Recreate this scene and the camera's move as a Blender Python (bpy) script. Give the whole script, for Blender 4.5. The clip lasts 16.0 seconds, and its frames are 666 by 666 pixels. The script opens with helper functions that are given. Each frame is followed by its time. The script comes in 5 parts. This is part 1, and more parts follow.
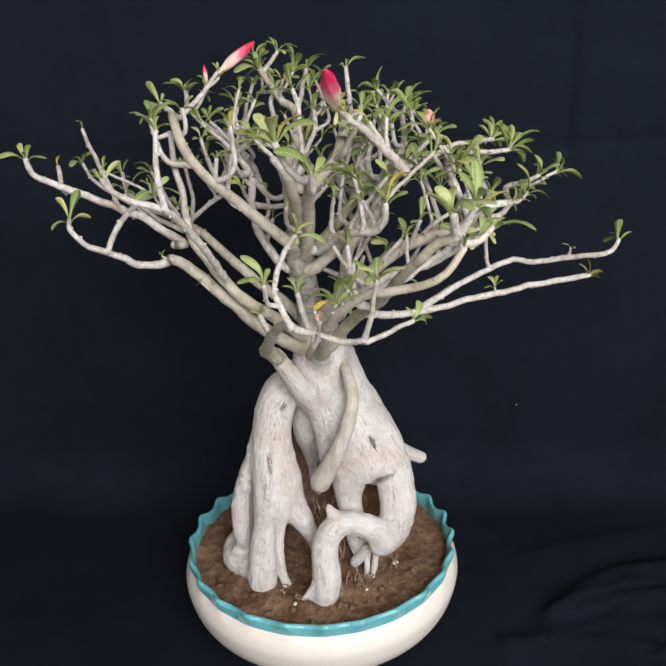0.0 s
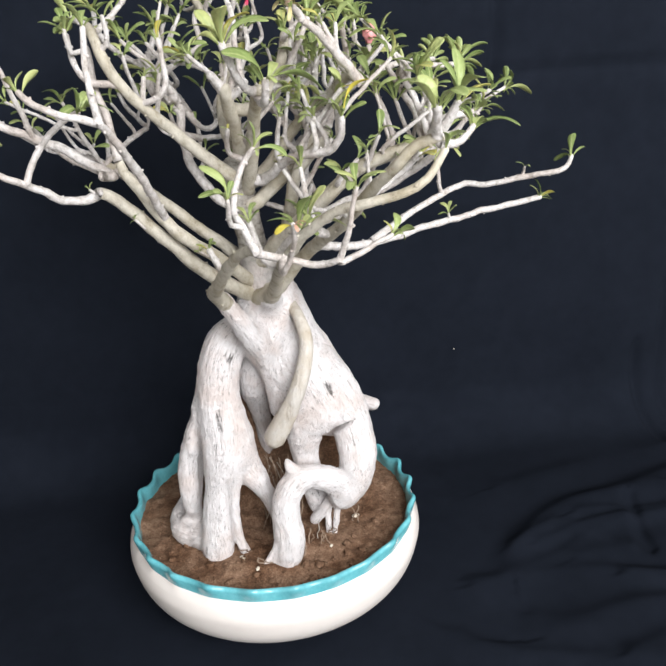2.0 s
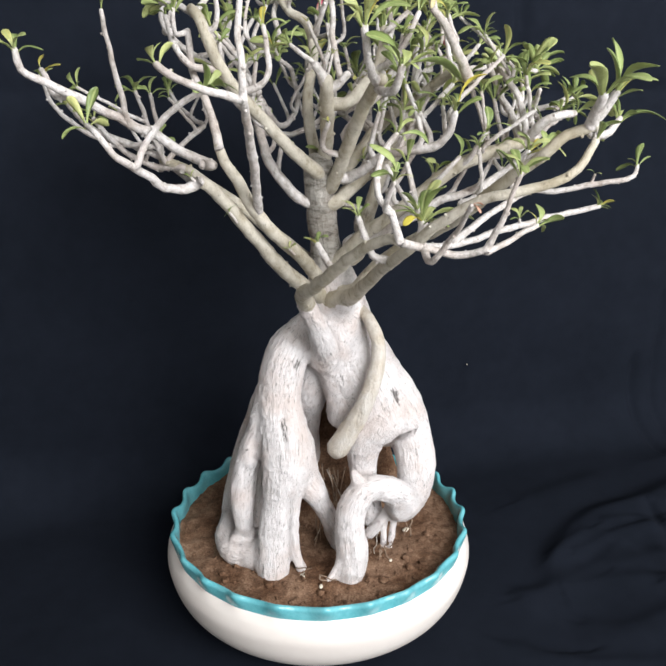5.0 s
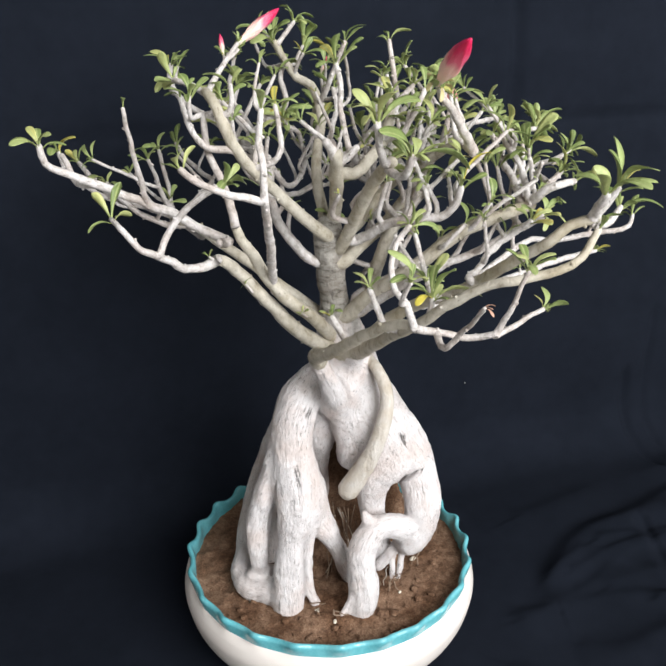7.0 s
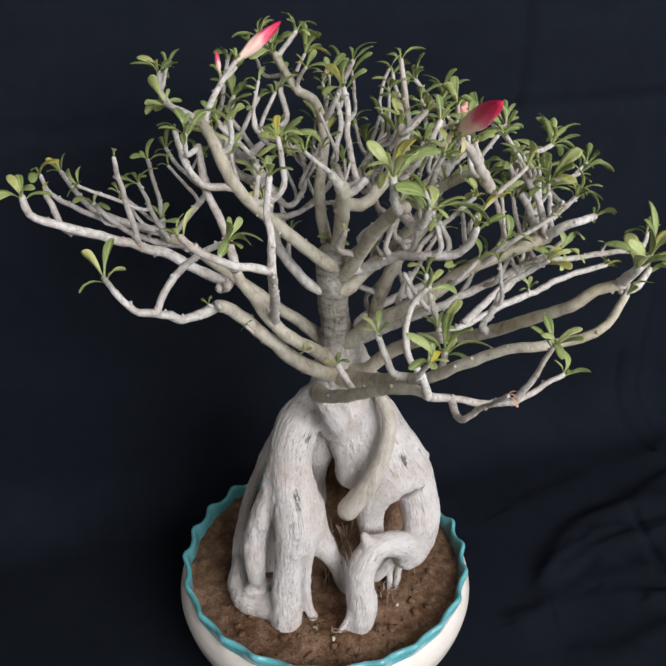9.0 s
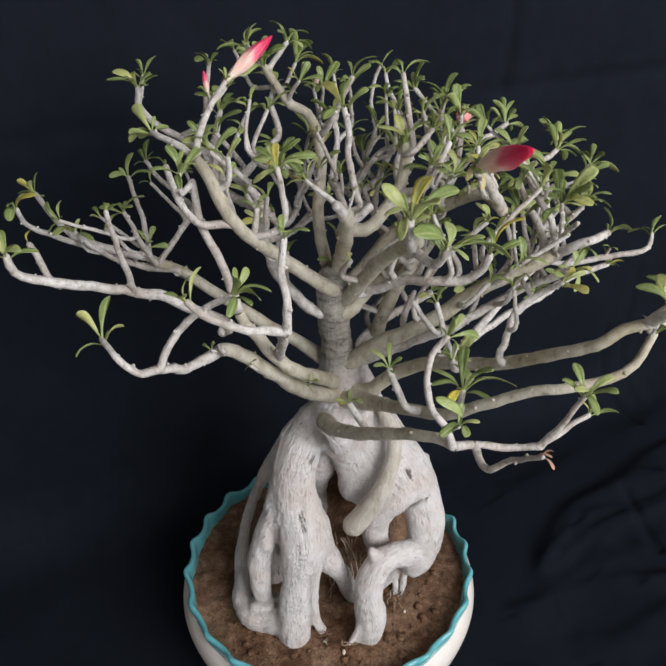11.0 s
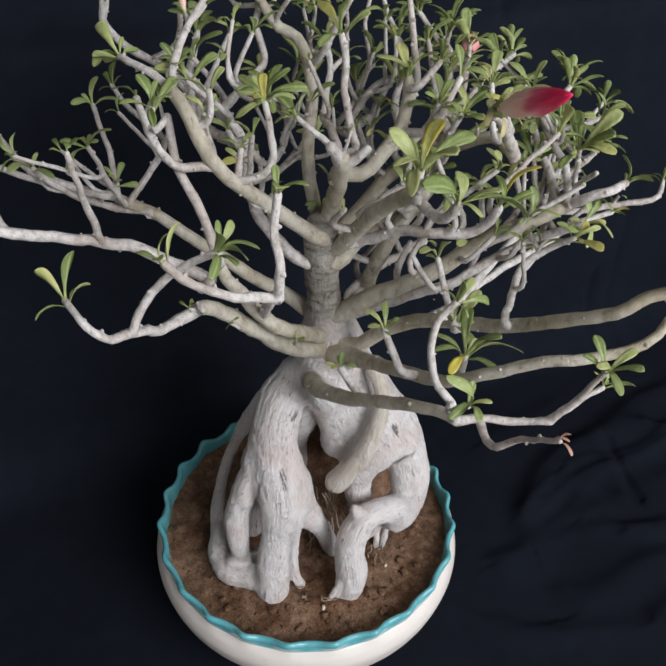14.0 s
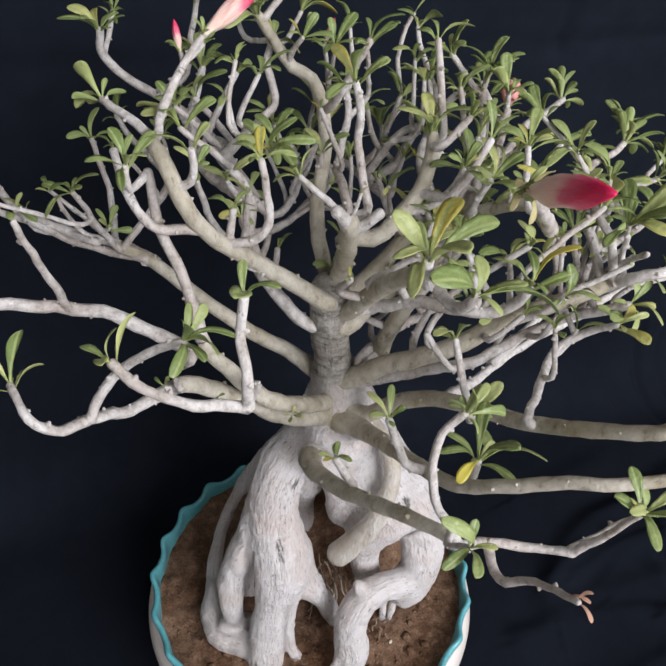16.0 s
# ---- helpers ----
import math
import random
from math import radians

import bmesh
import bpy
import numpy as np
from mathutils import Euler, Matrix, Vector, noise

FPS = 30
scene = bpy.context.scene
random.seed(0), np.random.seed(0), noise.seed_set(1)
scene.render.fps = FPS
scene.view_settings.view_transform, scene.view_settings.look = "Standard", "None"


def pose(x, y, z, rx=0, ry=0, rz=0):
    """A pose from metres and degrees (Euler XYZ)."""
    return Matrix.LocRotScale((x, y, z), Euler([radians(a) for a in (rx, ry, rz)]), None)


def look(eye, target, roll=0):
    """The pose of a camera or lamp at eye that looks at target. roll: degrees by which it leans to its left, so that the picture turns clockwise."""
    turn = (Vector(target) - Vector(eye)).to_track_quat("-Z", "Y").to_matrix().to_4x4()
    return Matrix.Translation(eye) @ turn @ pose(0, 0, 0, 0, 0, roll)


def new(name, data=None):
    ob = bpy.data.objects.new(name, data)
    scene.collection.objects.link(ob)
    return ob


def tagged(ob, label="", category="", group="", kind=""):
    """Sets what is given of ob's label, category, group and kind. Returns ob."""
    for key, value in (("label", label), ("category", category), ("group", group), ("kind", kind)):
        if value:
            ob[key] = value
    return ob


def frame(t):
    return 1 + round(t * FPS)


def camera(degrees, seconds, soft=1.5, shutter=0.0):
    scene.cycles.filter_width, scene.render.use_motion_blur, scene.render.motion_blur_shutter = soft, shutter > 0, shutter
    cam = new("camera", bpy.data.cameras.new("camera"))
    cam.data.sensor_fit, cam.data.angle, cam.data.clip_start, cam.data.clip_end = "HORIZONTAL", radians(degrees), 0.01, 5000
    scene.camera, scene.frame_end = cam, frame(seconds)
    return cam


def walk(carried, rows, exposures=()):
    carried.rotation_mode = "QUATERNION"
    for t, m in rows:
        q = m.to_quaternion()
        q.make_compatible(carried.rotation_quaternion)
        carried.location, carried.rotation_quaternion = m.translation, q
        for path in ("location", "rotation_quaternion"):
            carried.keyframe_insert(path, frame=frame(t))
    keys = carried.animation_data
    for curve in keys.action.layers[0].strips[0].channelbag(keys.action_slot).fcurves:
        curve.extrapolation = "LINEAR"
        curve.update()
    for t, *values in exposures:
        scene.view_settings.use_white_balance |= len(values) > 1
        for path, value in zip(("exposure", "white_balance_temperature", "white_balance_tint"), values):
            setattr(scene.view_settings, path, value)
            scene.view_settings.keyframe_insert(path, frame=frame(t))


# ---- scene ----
cam = camera(49.0, 16.0, soft=2.0)
PATH = [
    (0, (0.0476, -0.8436, 0.7095), (0.0249, 0.0010, 0.3993), -1.81),
    (0.5, (0.0479, -0.8466, 0.7106), (0.0359, -0.0038, 0.3951), -2.32),
    (1, (0.0343, -0.8388, 0.6902), (0.0578, 0.0010, 0.3675), -2.05),
    (1.5, (0.0140, -0.8189, 0.6694), (0.0808, 0.0154, 0.3385), -2.21),
    (2, (-0.0157, -0.7991, 0.6501), (0.0899, 0.0282, 0.3117), -2.72),
    (2.5, (-0.0589, -0.7849, 0.6431), (0.0691, 0.0378, 0.3014), -2.37),
    (3, (-0.1012, -0.7612, 0.6211), (0.0634, 0.0513, 0.2707), -2.04),
    (3.5, (-0.1418, -0.7396, 0.6077), (0.0654, 0.0691, 0.2715), -0.83),
    (4, (-0.1670, -0.7279, 0.6069), (0.0431, 0.0840, 0.2803), 0.33),
    (4.5, (-0.1747, -0.7413, 0.6093), (0.0476, 0.0741, 0.3001), 0.71),
    (5, (-0.1805, -0.7558, 0.6170), (0.0348, 0.0642, 0.3150), 0.08),
    (5.2, (-0.1869, -0.7575, 0.6278), (0.0233, 0.0643, 0.3269), -0.59),
    (7.5, (-0.2032, -0.7384, 0.7211), (0.0302, 0.0545, 0.3650), 0.14),
    (8, (-0.2040, -0.7195, 0.7381), (0.0306, 0.0585, 0.3511), 1.31),
    (8.5, (-0.1987, -0.6974, 0.7614), (0.0379, 0.0659, 0.3475), 0.53),
    (9, (-0.2020, -0.6730, 0.7865), (0.0364, 0.0889, 0.3709), 0.33),
    (9.2, (-0.2043, -0.6637, 0.7899), (0.0367, 0.0971, 0.3740), 0.12),
    (11.3, (-0.2196, -0.5923, 0.8460), (0.0494, 0.1144, 0.3578), -0.16),
    (11.5, (-0.2245, -0.5847, 0.8534), (0.0432, 0.1147, 0.3542), 0.33),
    (12, (-0.2218, -0.5771, 0.8603), (0.0422, 0.1095, 0.3419), -0.02),
    (12.5, (-0.2126, -0.5735, 0.8619), (0.0580, 0.0993, 0.3288), 0.43),
    (13, (-0.2102, -0.5570, 0.8717), (0.0639, 0.1050, 0.3270), 1.67),
    (13.5, (-0.2106, -0.5503, 0.8654), (0.0631, 0.1049, 0.3125), 2.61),
    (14, (-0.2083, -0.5439, 0.8255), (0.0749, 0.1129, 0.2793), 1.94),
    (14.5, (-0.2084, -0.5316, 0.8157), (0.0747, 0.1208, 0.2641), 2.15),
    (15, (-0.1999, -0.5115, 0.8202), (0.0736, 0.1398, 0.2625), 1.93),
    (15.5, (-0.1745, -0.4919, 0.8255), (0.0789, 0.1738, 0.2752), 2.77),
    (16, (-0.1510, -0.4751, 0.8294), (0.0813, 0.2016, 0.2834), 2.80),
]
walk(cam, [(t, look(eye, target, roll)) for t, eye, target, roll in PATH],
     exposures=[(0, -0.18, 6680, 10), (0.5, -0.18, 6680, 10), (1.5, 0.31, 6420, 10.5), (4, 0.29, 6420, 10.5), (7.5, 0.28, 6450, 10), (8, -0.24, 6450, 10), (9, -0.30, 6500, 10), (12.5, -0.41, 6420, 10), (14, -0.41, 6330, 11), (14.5, -0.04, 6330, 11.5), (15, 0.02, 6320, 12), (16, -0.21, 6320, 13)])

# ---- light ----
world = bpy.data.worlds.new("world")
scene.world = world
world.use_nodes = True
wn = world.node_tree
sky = wn.nodes.new("ShaderNodeTexSky")
sky.sky_type, sky.sun_disc = "NISHITA", False
sky.sun_elevation, sky.sun_rotation = radians(40), radians(160)
wn.nodes["Background"].inputs["Strength"].default_value = 0.08
wn.links.new(sky.outputs["Color"], wn.nodes["Background"].inputs["Color"])

ASSUMED_WINDOW = (0.98, -2.6, 1.72, 2.2, 1.45)  # centre and size of an assumed window, unseen, behind the camera
# Area lamp added in the assumed opening as the main light.
lamp = bpy.data.lights.new("assumed_window_light", "AREA")
lamp.shape, lamp.size, lamp.size_y = "RECTANGLE", ASSUMED_WINDOW[3], ASSUMED_WINDOW[4]
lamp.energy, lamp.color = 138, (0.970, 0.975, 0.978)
new("assumed_window_light", lamp).matrix_world = look((ASSUMED_WINDOW[0], ASSUMED_WINDOW[1] + 0.03, ASSUMED_WINDOW[2]), (ASSUMED_WINDOW[0] * 0.4, 0, 0.6))


# ---- materials ----
def nodes_of(name, rough=0.6):
    m = bpy.data.materials.new(name)
    m.use_nodes = True
    t = m.node_tree
    b = t.nodes["Principled BSDF"]
    b.inputs["Roughness"].default_value = rough
    return m, t, b


def noise_node(t, scale, detail=4.0, rough=0.55, vec=None, stretch=None):
    n = t.nodes.new("ShaderNodeTexNoise")
    n.inputs["Scale"].default_value, n.inputs["Detail"].default_value, n.inputs["Roughness"].default_value = scale, detail, rough
    co = t.nodes.new("ShaderNodeTexCoord")
    src = co.outputs["Object"]
    if stretch:
        mp = t.nodes.new("ShaderNodeMapping")
        mp.inputs["Scale"].default_value = stretch
        t.links.new(src, mp.inputs["Vector"])
        src = mp.outputs["Vector"]
    t.links.new(src, n.inputs["Vector"])
    return n


def ramp(t, fac, stops):
    r = t.nodes.new("ShaderNodeValToRGB")
    while len(r.color_ramp.elements) < len(stops):
        r.color_ramp.elements.new(0.5)
    for e, (p, col) in zip(r.color_ramp.elements, stops):
        e.position, e.color = p, (*col, 1)
    t.links.new(fac, r.inputs["Fac"])
    return r


def mixed(t, fac, a, b, how="MIX"):
    x = t.nodes.new("ShaderNodeMix")
    x.data_type, x.blend_type = "RGBA", how
    for key, v in (("Factor", fac), ("A", a), ("B", b)):
        sock = [s for s in x.inputs if s.name == key and (s.type == "RGBA" or key == "Factor")][0]
        if isinstance(v, (int, float)):
            sock.default_value = v
        elif isinstance(v, tuple):
            sock.default_value = (*v, 1)
        else:
            t.links.new(v, sock)
    return [s for s in x.outputs if s.type == "RGBA"][0]


def add_constant(t, value, amount):
    n = t.nodes.new("ShaderNodeMath")
    n.operation = "ADD"
    n.inputs[1].default_value = amount
    t.links.new(value, n.inputs[0])
    return n.outputs[0]


def bumped(t, b, height, strength, dist):
    n = t.nodes.new("ShaderNodeBump")
    n.inputs["Strength"].default_value, n.inputs["Distance"].default_value = strength, dist
    t.links.new(height, n.inputs["Height"])
    t.links.new(n.outputs["Normal"], b.inputs["Normal"])


def bark_material(name, light, mid, dark, stain, grain, fine, stretch, crack=0.0, upper=None, scars=(), flow=False, relief=0.95):
    """Fibrous bark: long streaks, broad stains, fine pores and dark cracks; upper: another tone above the neck; flow: streaks run along the roots."""
    m, t, b = nodes_of(name, 0.8)
    b.inputs["Specular IOR Level"].default_value = 0.25
    streak = noise_node(t, grain, 7, 0.68, stretch=stretch)
    patch = noise_node(t, 22, 4, 0.6)
    pores = noise_node(t, fine, 3, 0.6)
    split = noise_node(t, grain * 0.55, 5, 0.75, stretch=(stretch[0], stretch[1], stretch[2] * 0.8))
    if flow:
        run = t.nodes.new("ShaderNodeAttribute")
        run.attribute_name = "grain"
        for n in (streak, split):
            t.links.new(run.outputs["Vector"], n.inputs["Vector"])
    col = ramp(t, streak.outputs["Fac"], [(0.27, dark), (0.41, mid), (0.58, light)])
    col = col.outputs["Color"]
    if upper:
        co = t.nodes.new("ShaderNodeTexCoord")
        sep = t.nodes.new("ShaderNodeSeparateXYZ")
        t.links.new(co.outputs["Object"], sep.inputs["Vector"])
        add = t.nodes.new("ShaderNodeMath")
        add.operation = "MULTIPLY_ADD"
        add.inputs[1].default_value = 0.10
        t.links.new(patch.outputs["Fac"], add.inputs[0])
        t.links.new(sep.outputs["Z"], add.inputs[2])
        high = ramp(t, add.outputs[0], [(0.360, (0, 0, 0)), (0.402, (1, 1, 1))])
        band = noise_node(t, 85, 6, 0.68, stretch=(1, 1, 2.2))
        grey = ramp(t, band.outputs["Fac"], [(0.36, upper[2]), (0.46, upper[1]), (0.60, upper[0])])
        stem = ramp(t, add_constant(t, sep.outputs["Y"], 0.5), [(0.405, (0, 0, 0)), (0.425, (1, 1, 1))])
        aged = mixed(t, 1.0, high.outputs["Color"], stem.outputs["Color"], "MULTIPLY")
        col = mixed(t, aged, col, grey.outputs["Color"])
    tint = ramp(t, patch.outputs["Fac"], [(0.36, stain), (0.56, (1, 1, 1))])
    c1 = mixed(t, 0.8, col, tint.outputs["Color"], "MULTIPLY")
    sp = ramp(t, pores.outputs["Fac"], [(0.28, (1, 1, 1)), (0.38, (0, 0, 0))])
    c2 = mixed(t, sp.outputs["Color"], c1, mixed(t, 0.45, c1, dark))
    cut = ramp(t, split.outputs["Fac"], [(0.315, (1, 1, 1)), (0.370, (0, 0, 0))])
    fac = mixed(t, crack, (0, 0, 0), cut.outputs["Color"])
    for x, y, z, sx, sz, lean in scars:
        co = t.nodes.new("ShaderNodeTexCoord")
        mp = t.nodes.new("ShaderNodeMapping")
        mp.vector_type = "TEXTURE"
        mp.inputs["Location"].default_value = (x, y, z)
        mp.inputs["Rotation"].default_value = (0, lean, 0)
        mp.inputs["Scale"].default_value = (sx, 0.03, sz)
        t.links.new(co.outputs["Object"], mp.inputs["Vector"])
        ln = t.nodes.new("ShaderNodeVectorMath")
        ln.operation = "LENGTH"
        t.links.new(mp.outputs["Vector"], ln.inputs[0])
        frayed = t.nodes.new("ShaderNodeMath")
        frayed.operation = "MULTIPLY_ADD"
        frayed.inputs[1].default_value = 1.3
        t.links.new(streak.outputs["Fac"], frayed.inputs[0])
        t.links.new(ln.outputs["Value"], frayed.inputs[2])
        spot = ramp(t, frayed.outputs[0], [(0.0, (0.28, 0.28, 0.28)), (0.70, (0.20, 0.20, 0.20)), (0.83, (1, 1, 1)), (0.97, (0, 0, 0))])
        frayed.use_clamp = False
        fac = mixed(t, 1.0, fac, spot.outputs["Color"], "LIGHTEN")
    if flow:
        fleck = noise_node(t, grain * 1.9, 3, 0.7)
        t.links.new(run.outputs["Vector"], fleck.inputs["Vector"])
        torn = noise_node(t, 34, 3, 0.6)
        some = ramp(t, torn.outputs["Fac"], [(0.44, (0, 0, 0)), (0.60, (1, 1, 1))])
        chip = ramp(t, fleck.outputs["Fac"], [(0.355, (0.8, 0.8, 0.8)), (0.400, (0, 0, 0))])
        fac = mixed(t, 1.0, fac, mixed(t, 1.0, some.outputs["Color"], chip.outputs["Color"], "MULTIPLY"), "LIGHTEN")
    c3 = mixed(t, fac, c2, tuple(v * 0.45 for v in dark))
    t.links.new(c3, b.inputs["Base Color"])
    h = mixed(t, 0.3, streak.outputs["Fac"], pores.outputs["Fac"])
    h = mixed(t, fac, h, (0, 0, 0))
    bumped(t, b, h, relief, 0.0055)
    return m


def leaf_material():
    m, t, b = nodes_of("leaf_green", 0.42)
    info = t.nodes.new("ShaderNodeObjectInfo")
    hue = ramp(t, info.outputs["Random"], [(0.0, (0.185, 0.25, 0.075)), (0.35, (0.285, 0.36, 0.125)), (0.65, (0.39, 0.455, 0.175)), (0.93, (0.51, 0.53, 0.215)), (1.0, (0.57, 0.48, 0.09))])
    co = t.nodes.new("ShaderNodeTexCoord")
    sep = t.nodes.new("ShaderNodeSeparateXYZ")
    t.links.new(co.outputs["Object"], sep.inputs["Vector"])
    ab = t.nodes.new("ShaderNodeMath")
    ab.operation = "ABSOLUTE"
    t.links.new(sep.outputs["X"], ab.inputs[0])
    rib = ramp(t, ab.outputs[0], [(0.008, (1, 1, 1)), (0.03, (0, 0, 0))])
    c1 = mixed(t, rib.outputs["Color"], hue.outputs["Color"], (0.40, 0.46, 0.19))
    base = ramp(t, sep.outputs["Y"], [(0.05, (1, 1, 1)), (0.4, (0, 0, 0))])
    c2 = mixed(t, base.outputs["Color"], c1, (0.36, 0.42, 0.14))
    n = noise_node(t, 5, 3)
    c3 = mixed(t, n.outputs["Fac"], mixed(t, 0.25, c2, (0.05, 0.08, 0.02)), c2)
    t.links.new(c3, b.inputs["Base Color"])
    b.inputs["Transmission Weight"].default_value = 0.0
    glow = t.nodes.new("ShaderNodeBsdfTranslucent")
    t.links.new(c3, glow.inputs["Color"])
    mix = t.nodes.new("ShaderNodeMixShader")
    mix.inputs["Fac"].default_value = 0.12
    t.links.new(b.outputs["BSDF"], mix.inputs[1])
    t.links.new(glow.outputs["BSDF"], mix.inputs[2])
    t.links.new(mix.outputs["Shader"], t.nodes["Material Output"].inputs["Surface"])
    bumped(t, b, n.outputs["Fac"], 0.15, 0.05)
    return m


def petal_material():
    m, t, b = nodes_of("petal_pink", 0.42)
    co = t.nodes.new("ShaderNodeTexCoord")
    sep = t.nodes.new("ShaderNodeSeparateXYZ")
    t.links.new(co.outputs["Object"], sep.inputs["Vector"])
    wob = noise_node(t, 3, 2, stretch=(3, 3, 0.6))
    add = t.nodes.new("ShaderNodeMath")
    add.operation = "MULTIPLY_ADD"
    add.inputs[1].default_value = 0.35
    t.links.new(wob.outputs["Fac"], add.inputs[0])
    t.links.new(sep.outputs["Z"], add.inputs[2])
    col = ramp(t, add.outputs[0], [(0.22, (0.94, 0.74, 0.62)), (0.66, (0.93, 0.55, 0.50)), (0.78, (0.80, 0.14, 0.24)), (1.0, (0.66, 0.02, 0.10))])
    streak = noise_node(t, 6, 4, 0.6, stretch=(4, 4, 0.4))
    t.links.new(mixed(t, 0.12, col.outputs["Color"], streak.outputs["Fac"], "SOFT_LIGHT"), b.inputs["Base Color"])
    b.inputs["Subsurface Weight"].default_value = 0.4
    b.inputs["Subsurface Scale"].default_value = 0.006
    b.inputs["Subsurface Radius"].default_value = (1.0, 0.45, 0.4)
    bumped(t, b, streak.outputs["Fac"], 0.25, 0.04)
    return m


def plain_material(name, a, bcol, scale, rough, bump=0.0, dist=0.001, coat=0.0, detail=5):
    m, t, b = nodes_of(name, rough)
    big = noise_node(t, scale, detail, 0.6)
    small = noise_node(t, scale * 9, 3, 0.6)
    f = mixed(t, 0.4, big.outputs["Fac"], small.outputs["Fac"])
    col = ramp(t, f, [(0.32, a), (0.68, bcol)])
    t.links.new(col.outputs["Color"], b.inputs["Base Color"])
    b.inputs["Coat Weight"].default_value = coat
    b.inputs["Coat Roughness"].default_value = 0.12
    if bump:
        bumped(t, b, f, bump, dist)
    return m


GREY_NECK = ((0.52, 0.49, 0.445), (0.37, 0.345, 0.305), (0.16, 0.145, 0.12))
MAT_ROOT = bark_material("pale_caudex_bark", (0.86, 0.825, 0.82), (0.79, 0.745, 0.735), (0.44, 0.395, 0.365), (0.86, 0.78, 0.735), 520, 420, (1, 1, 1), 0.8, GREY_NECK,
                         [(-0.0545, -0.080, 0.175, 0.010, 0.052, 0.03), (0.070, -0.069, 0.195, 0.010, 0.036, -0.45), (-0.034, -0.062, 0.238, 0.016, 0.022, 0.6)], True, 0.95)
MAT_BRANCH = bark_material("olive_branch_bark", (0.57, 0.53, 0.45), (0.445, 0.405, 0.33), (0.215, 0.183, 0.135), (0.68, 0.635, 0.53), 130, 520, (1, 1, 0.6), 0.6, relief=0.40)
MAT_TWIG = bark_material("pale_twig_bark", (0.68, 0.645, 0.625), (0.49, 0.455, 0.425), (0.23, 0.20, 0.17), (0.71, 0.64, 0.59), 190, 700, (1, 1, 0.8), 0.5, relief=0.45)
MAT_VINE = bark_material("ochre_root_bark", (0.63, 0.595, 0.55), (0.54, 0.495, 0.44), (0.32, 0.275, 0.22), (0.86, 0.78, 0.65), 110, 420, (1, 1, 0.2), 0.5)
MAT_LEAF = leaf_material()
MAT_PETAL = petal_material()
MAT_PINK = plain_material("pale_petal", (0.70, 0.22, 0.24), (0.78, 0.38, 0.36), 4, 0.5)
MAT_BRACT = plain_material("pale_bract", (0.34, 0.32, 0.12), (0.52, 0.43, 0.24), 3, 0.5)
MAT_ROOTLET = plain_material("brown_rootlet", (0.16, 0.10, 0.065), (0.34, 0.25, 0.18), 90, 0.85)
MAT_DRY = plain_material("dry_leaf", (0.42, 0.21, 0.14), (0.55, 0.35, 0.25), 60, 0.7, 0.3)
MAT_CREAM = plain_material("cream_glaze", (0.80, 0.735, 0.685), (0.84, 0.785, 0.735), 9, 0.36, 0.04, 0.001, 0.15)
MAT_TEAL = plain_material("teal_glaze", (0.085, 0.36, 0.41), (0.17, 0.50, 0.55), 34, 0.24, 0.10, 0.001, 0.4)
MAT_SOIL, t, b = nodes_of("brown_soil", 0.95)
b.inputs["Specular IOR Level"].default_value = 0.15
damp, clod, grit = noise_node(t, 22, 4, 0.6), noise_node(t, 110, 6, 0.7), noise_node(t, 480, 3, 0.6)
f = mixed(t, 0.45, clod.outputs["Fac"], grit.outputs["Fac"])
col = ramp(t, f, [(0.32, (0.075, 0.042, 0.027)), (0.50, (0.215, 0.130, 0.083)), (0.68, (0.40, 0.265, 0.18))])
wet = ramp(t, damp.outputs["Fac"], [(0.38, (0.52, 0.44, 0.38)), (0.60, (1, 1, 1))])
t.links.new(mixed(t, 0.9, col.outputs["Color"], wet.outputs["Color"], "MULTIPLY"), b.inputs["Base Color"])
bumped(t, b, f, 0.9, 0.0025)
MAT_CHIP = plain_material("pale_chip", (0.55, 0.48, 0.38), (0.72, 0.66, 0.55), 80, 0.7)
MAT_CLOTH = plain_material("black_cloth", (0.0072, 0.0092, 0.0139), (0.0113, 0.0140, 0.0211), 5, 0.95, 0.25, 0.0006)
MAT_CLOTH.node_tree.nodes["Principled BSDF"].inputs["Specular IOR Level"].default_value = 0.04
MAT_WALL = plain_material("room_paint", (0.47, 0.46, 0.445), (0.52, 0.51, 0.49), 3, 0.9)
MAT_FRAME = plain_material("window_frame_paint", (0.5, 0.5, 0.48), (0.6, 0.6, 0.58), 8, 0.5)


# ---- mesh helpers ----
def part(name, bm, material, parent=None, label="", smooth=True):
    me = bpy.data.meshes.new(name)
    for f in bm.faces:
        f.smooth = smooth
    bm.to_mesh(me)
    bm.free()
    me.materials.append(material)
    ob = new(name, me)
    if parent:
        ob.parent = parent
    return tagged(ob, label)


def box(bm, x0, y0, z0, x1, y1, z1):
    m = Matrix.LocRotScale(((x0 + x1) / 2, (y0 + y1) / 2, (z0 + z1) / 2), None, (x1 - x0, y1 - y0, z1 - z0))
    bmesh.ops.create_cube(bm, size=1, matrix=m)


def spline(rows, step):
    """Rows of numbers, run through smoothly (Catmull-Rom)."""
    p = [np.array(r, float) for r in rows]
    p = [2 * p[0] - p[1]] + p + [2 * p[-1] - p[-2]]
    out = []
    for a, b, c, d in zip(p, p[1:], p[2:], p[3:]):
        k = max(2, int(np.linalg.norm((c - b)[:3]) / step))
        for i in range(k):
            u = i / k
            out.append(0.5 * (2 * b + (c - a) * u + (2 * a - 5 * b + 4 * c - d) * u * u + (3 * b - a - 3 * c + d) * u ** 3))
    out.append(p[-2])
    return out


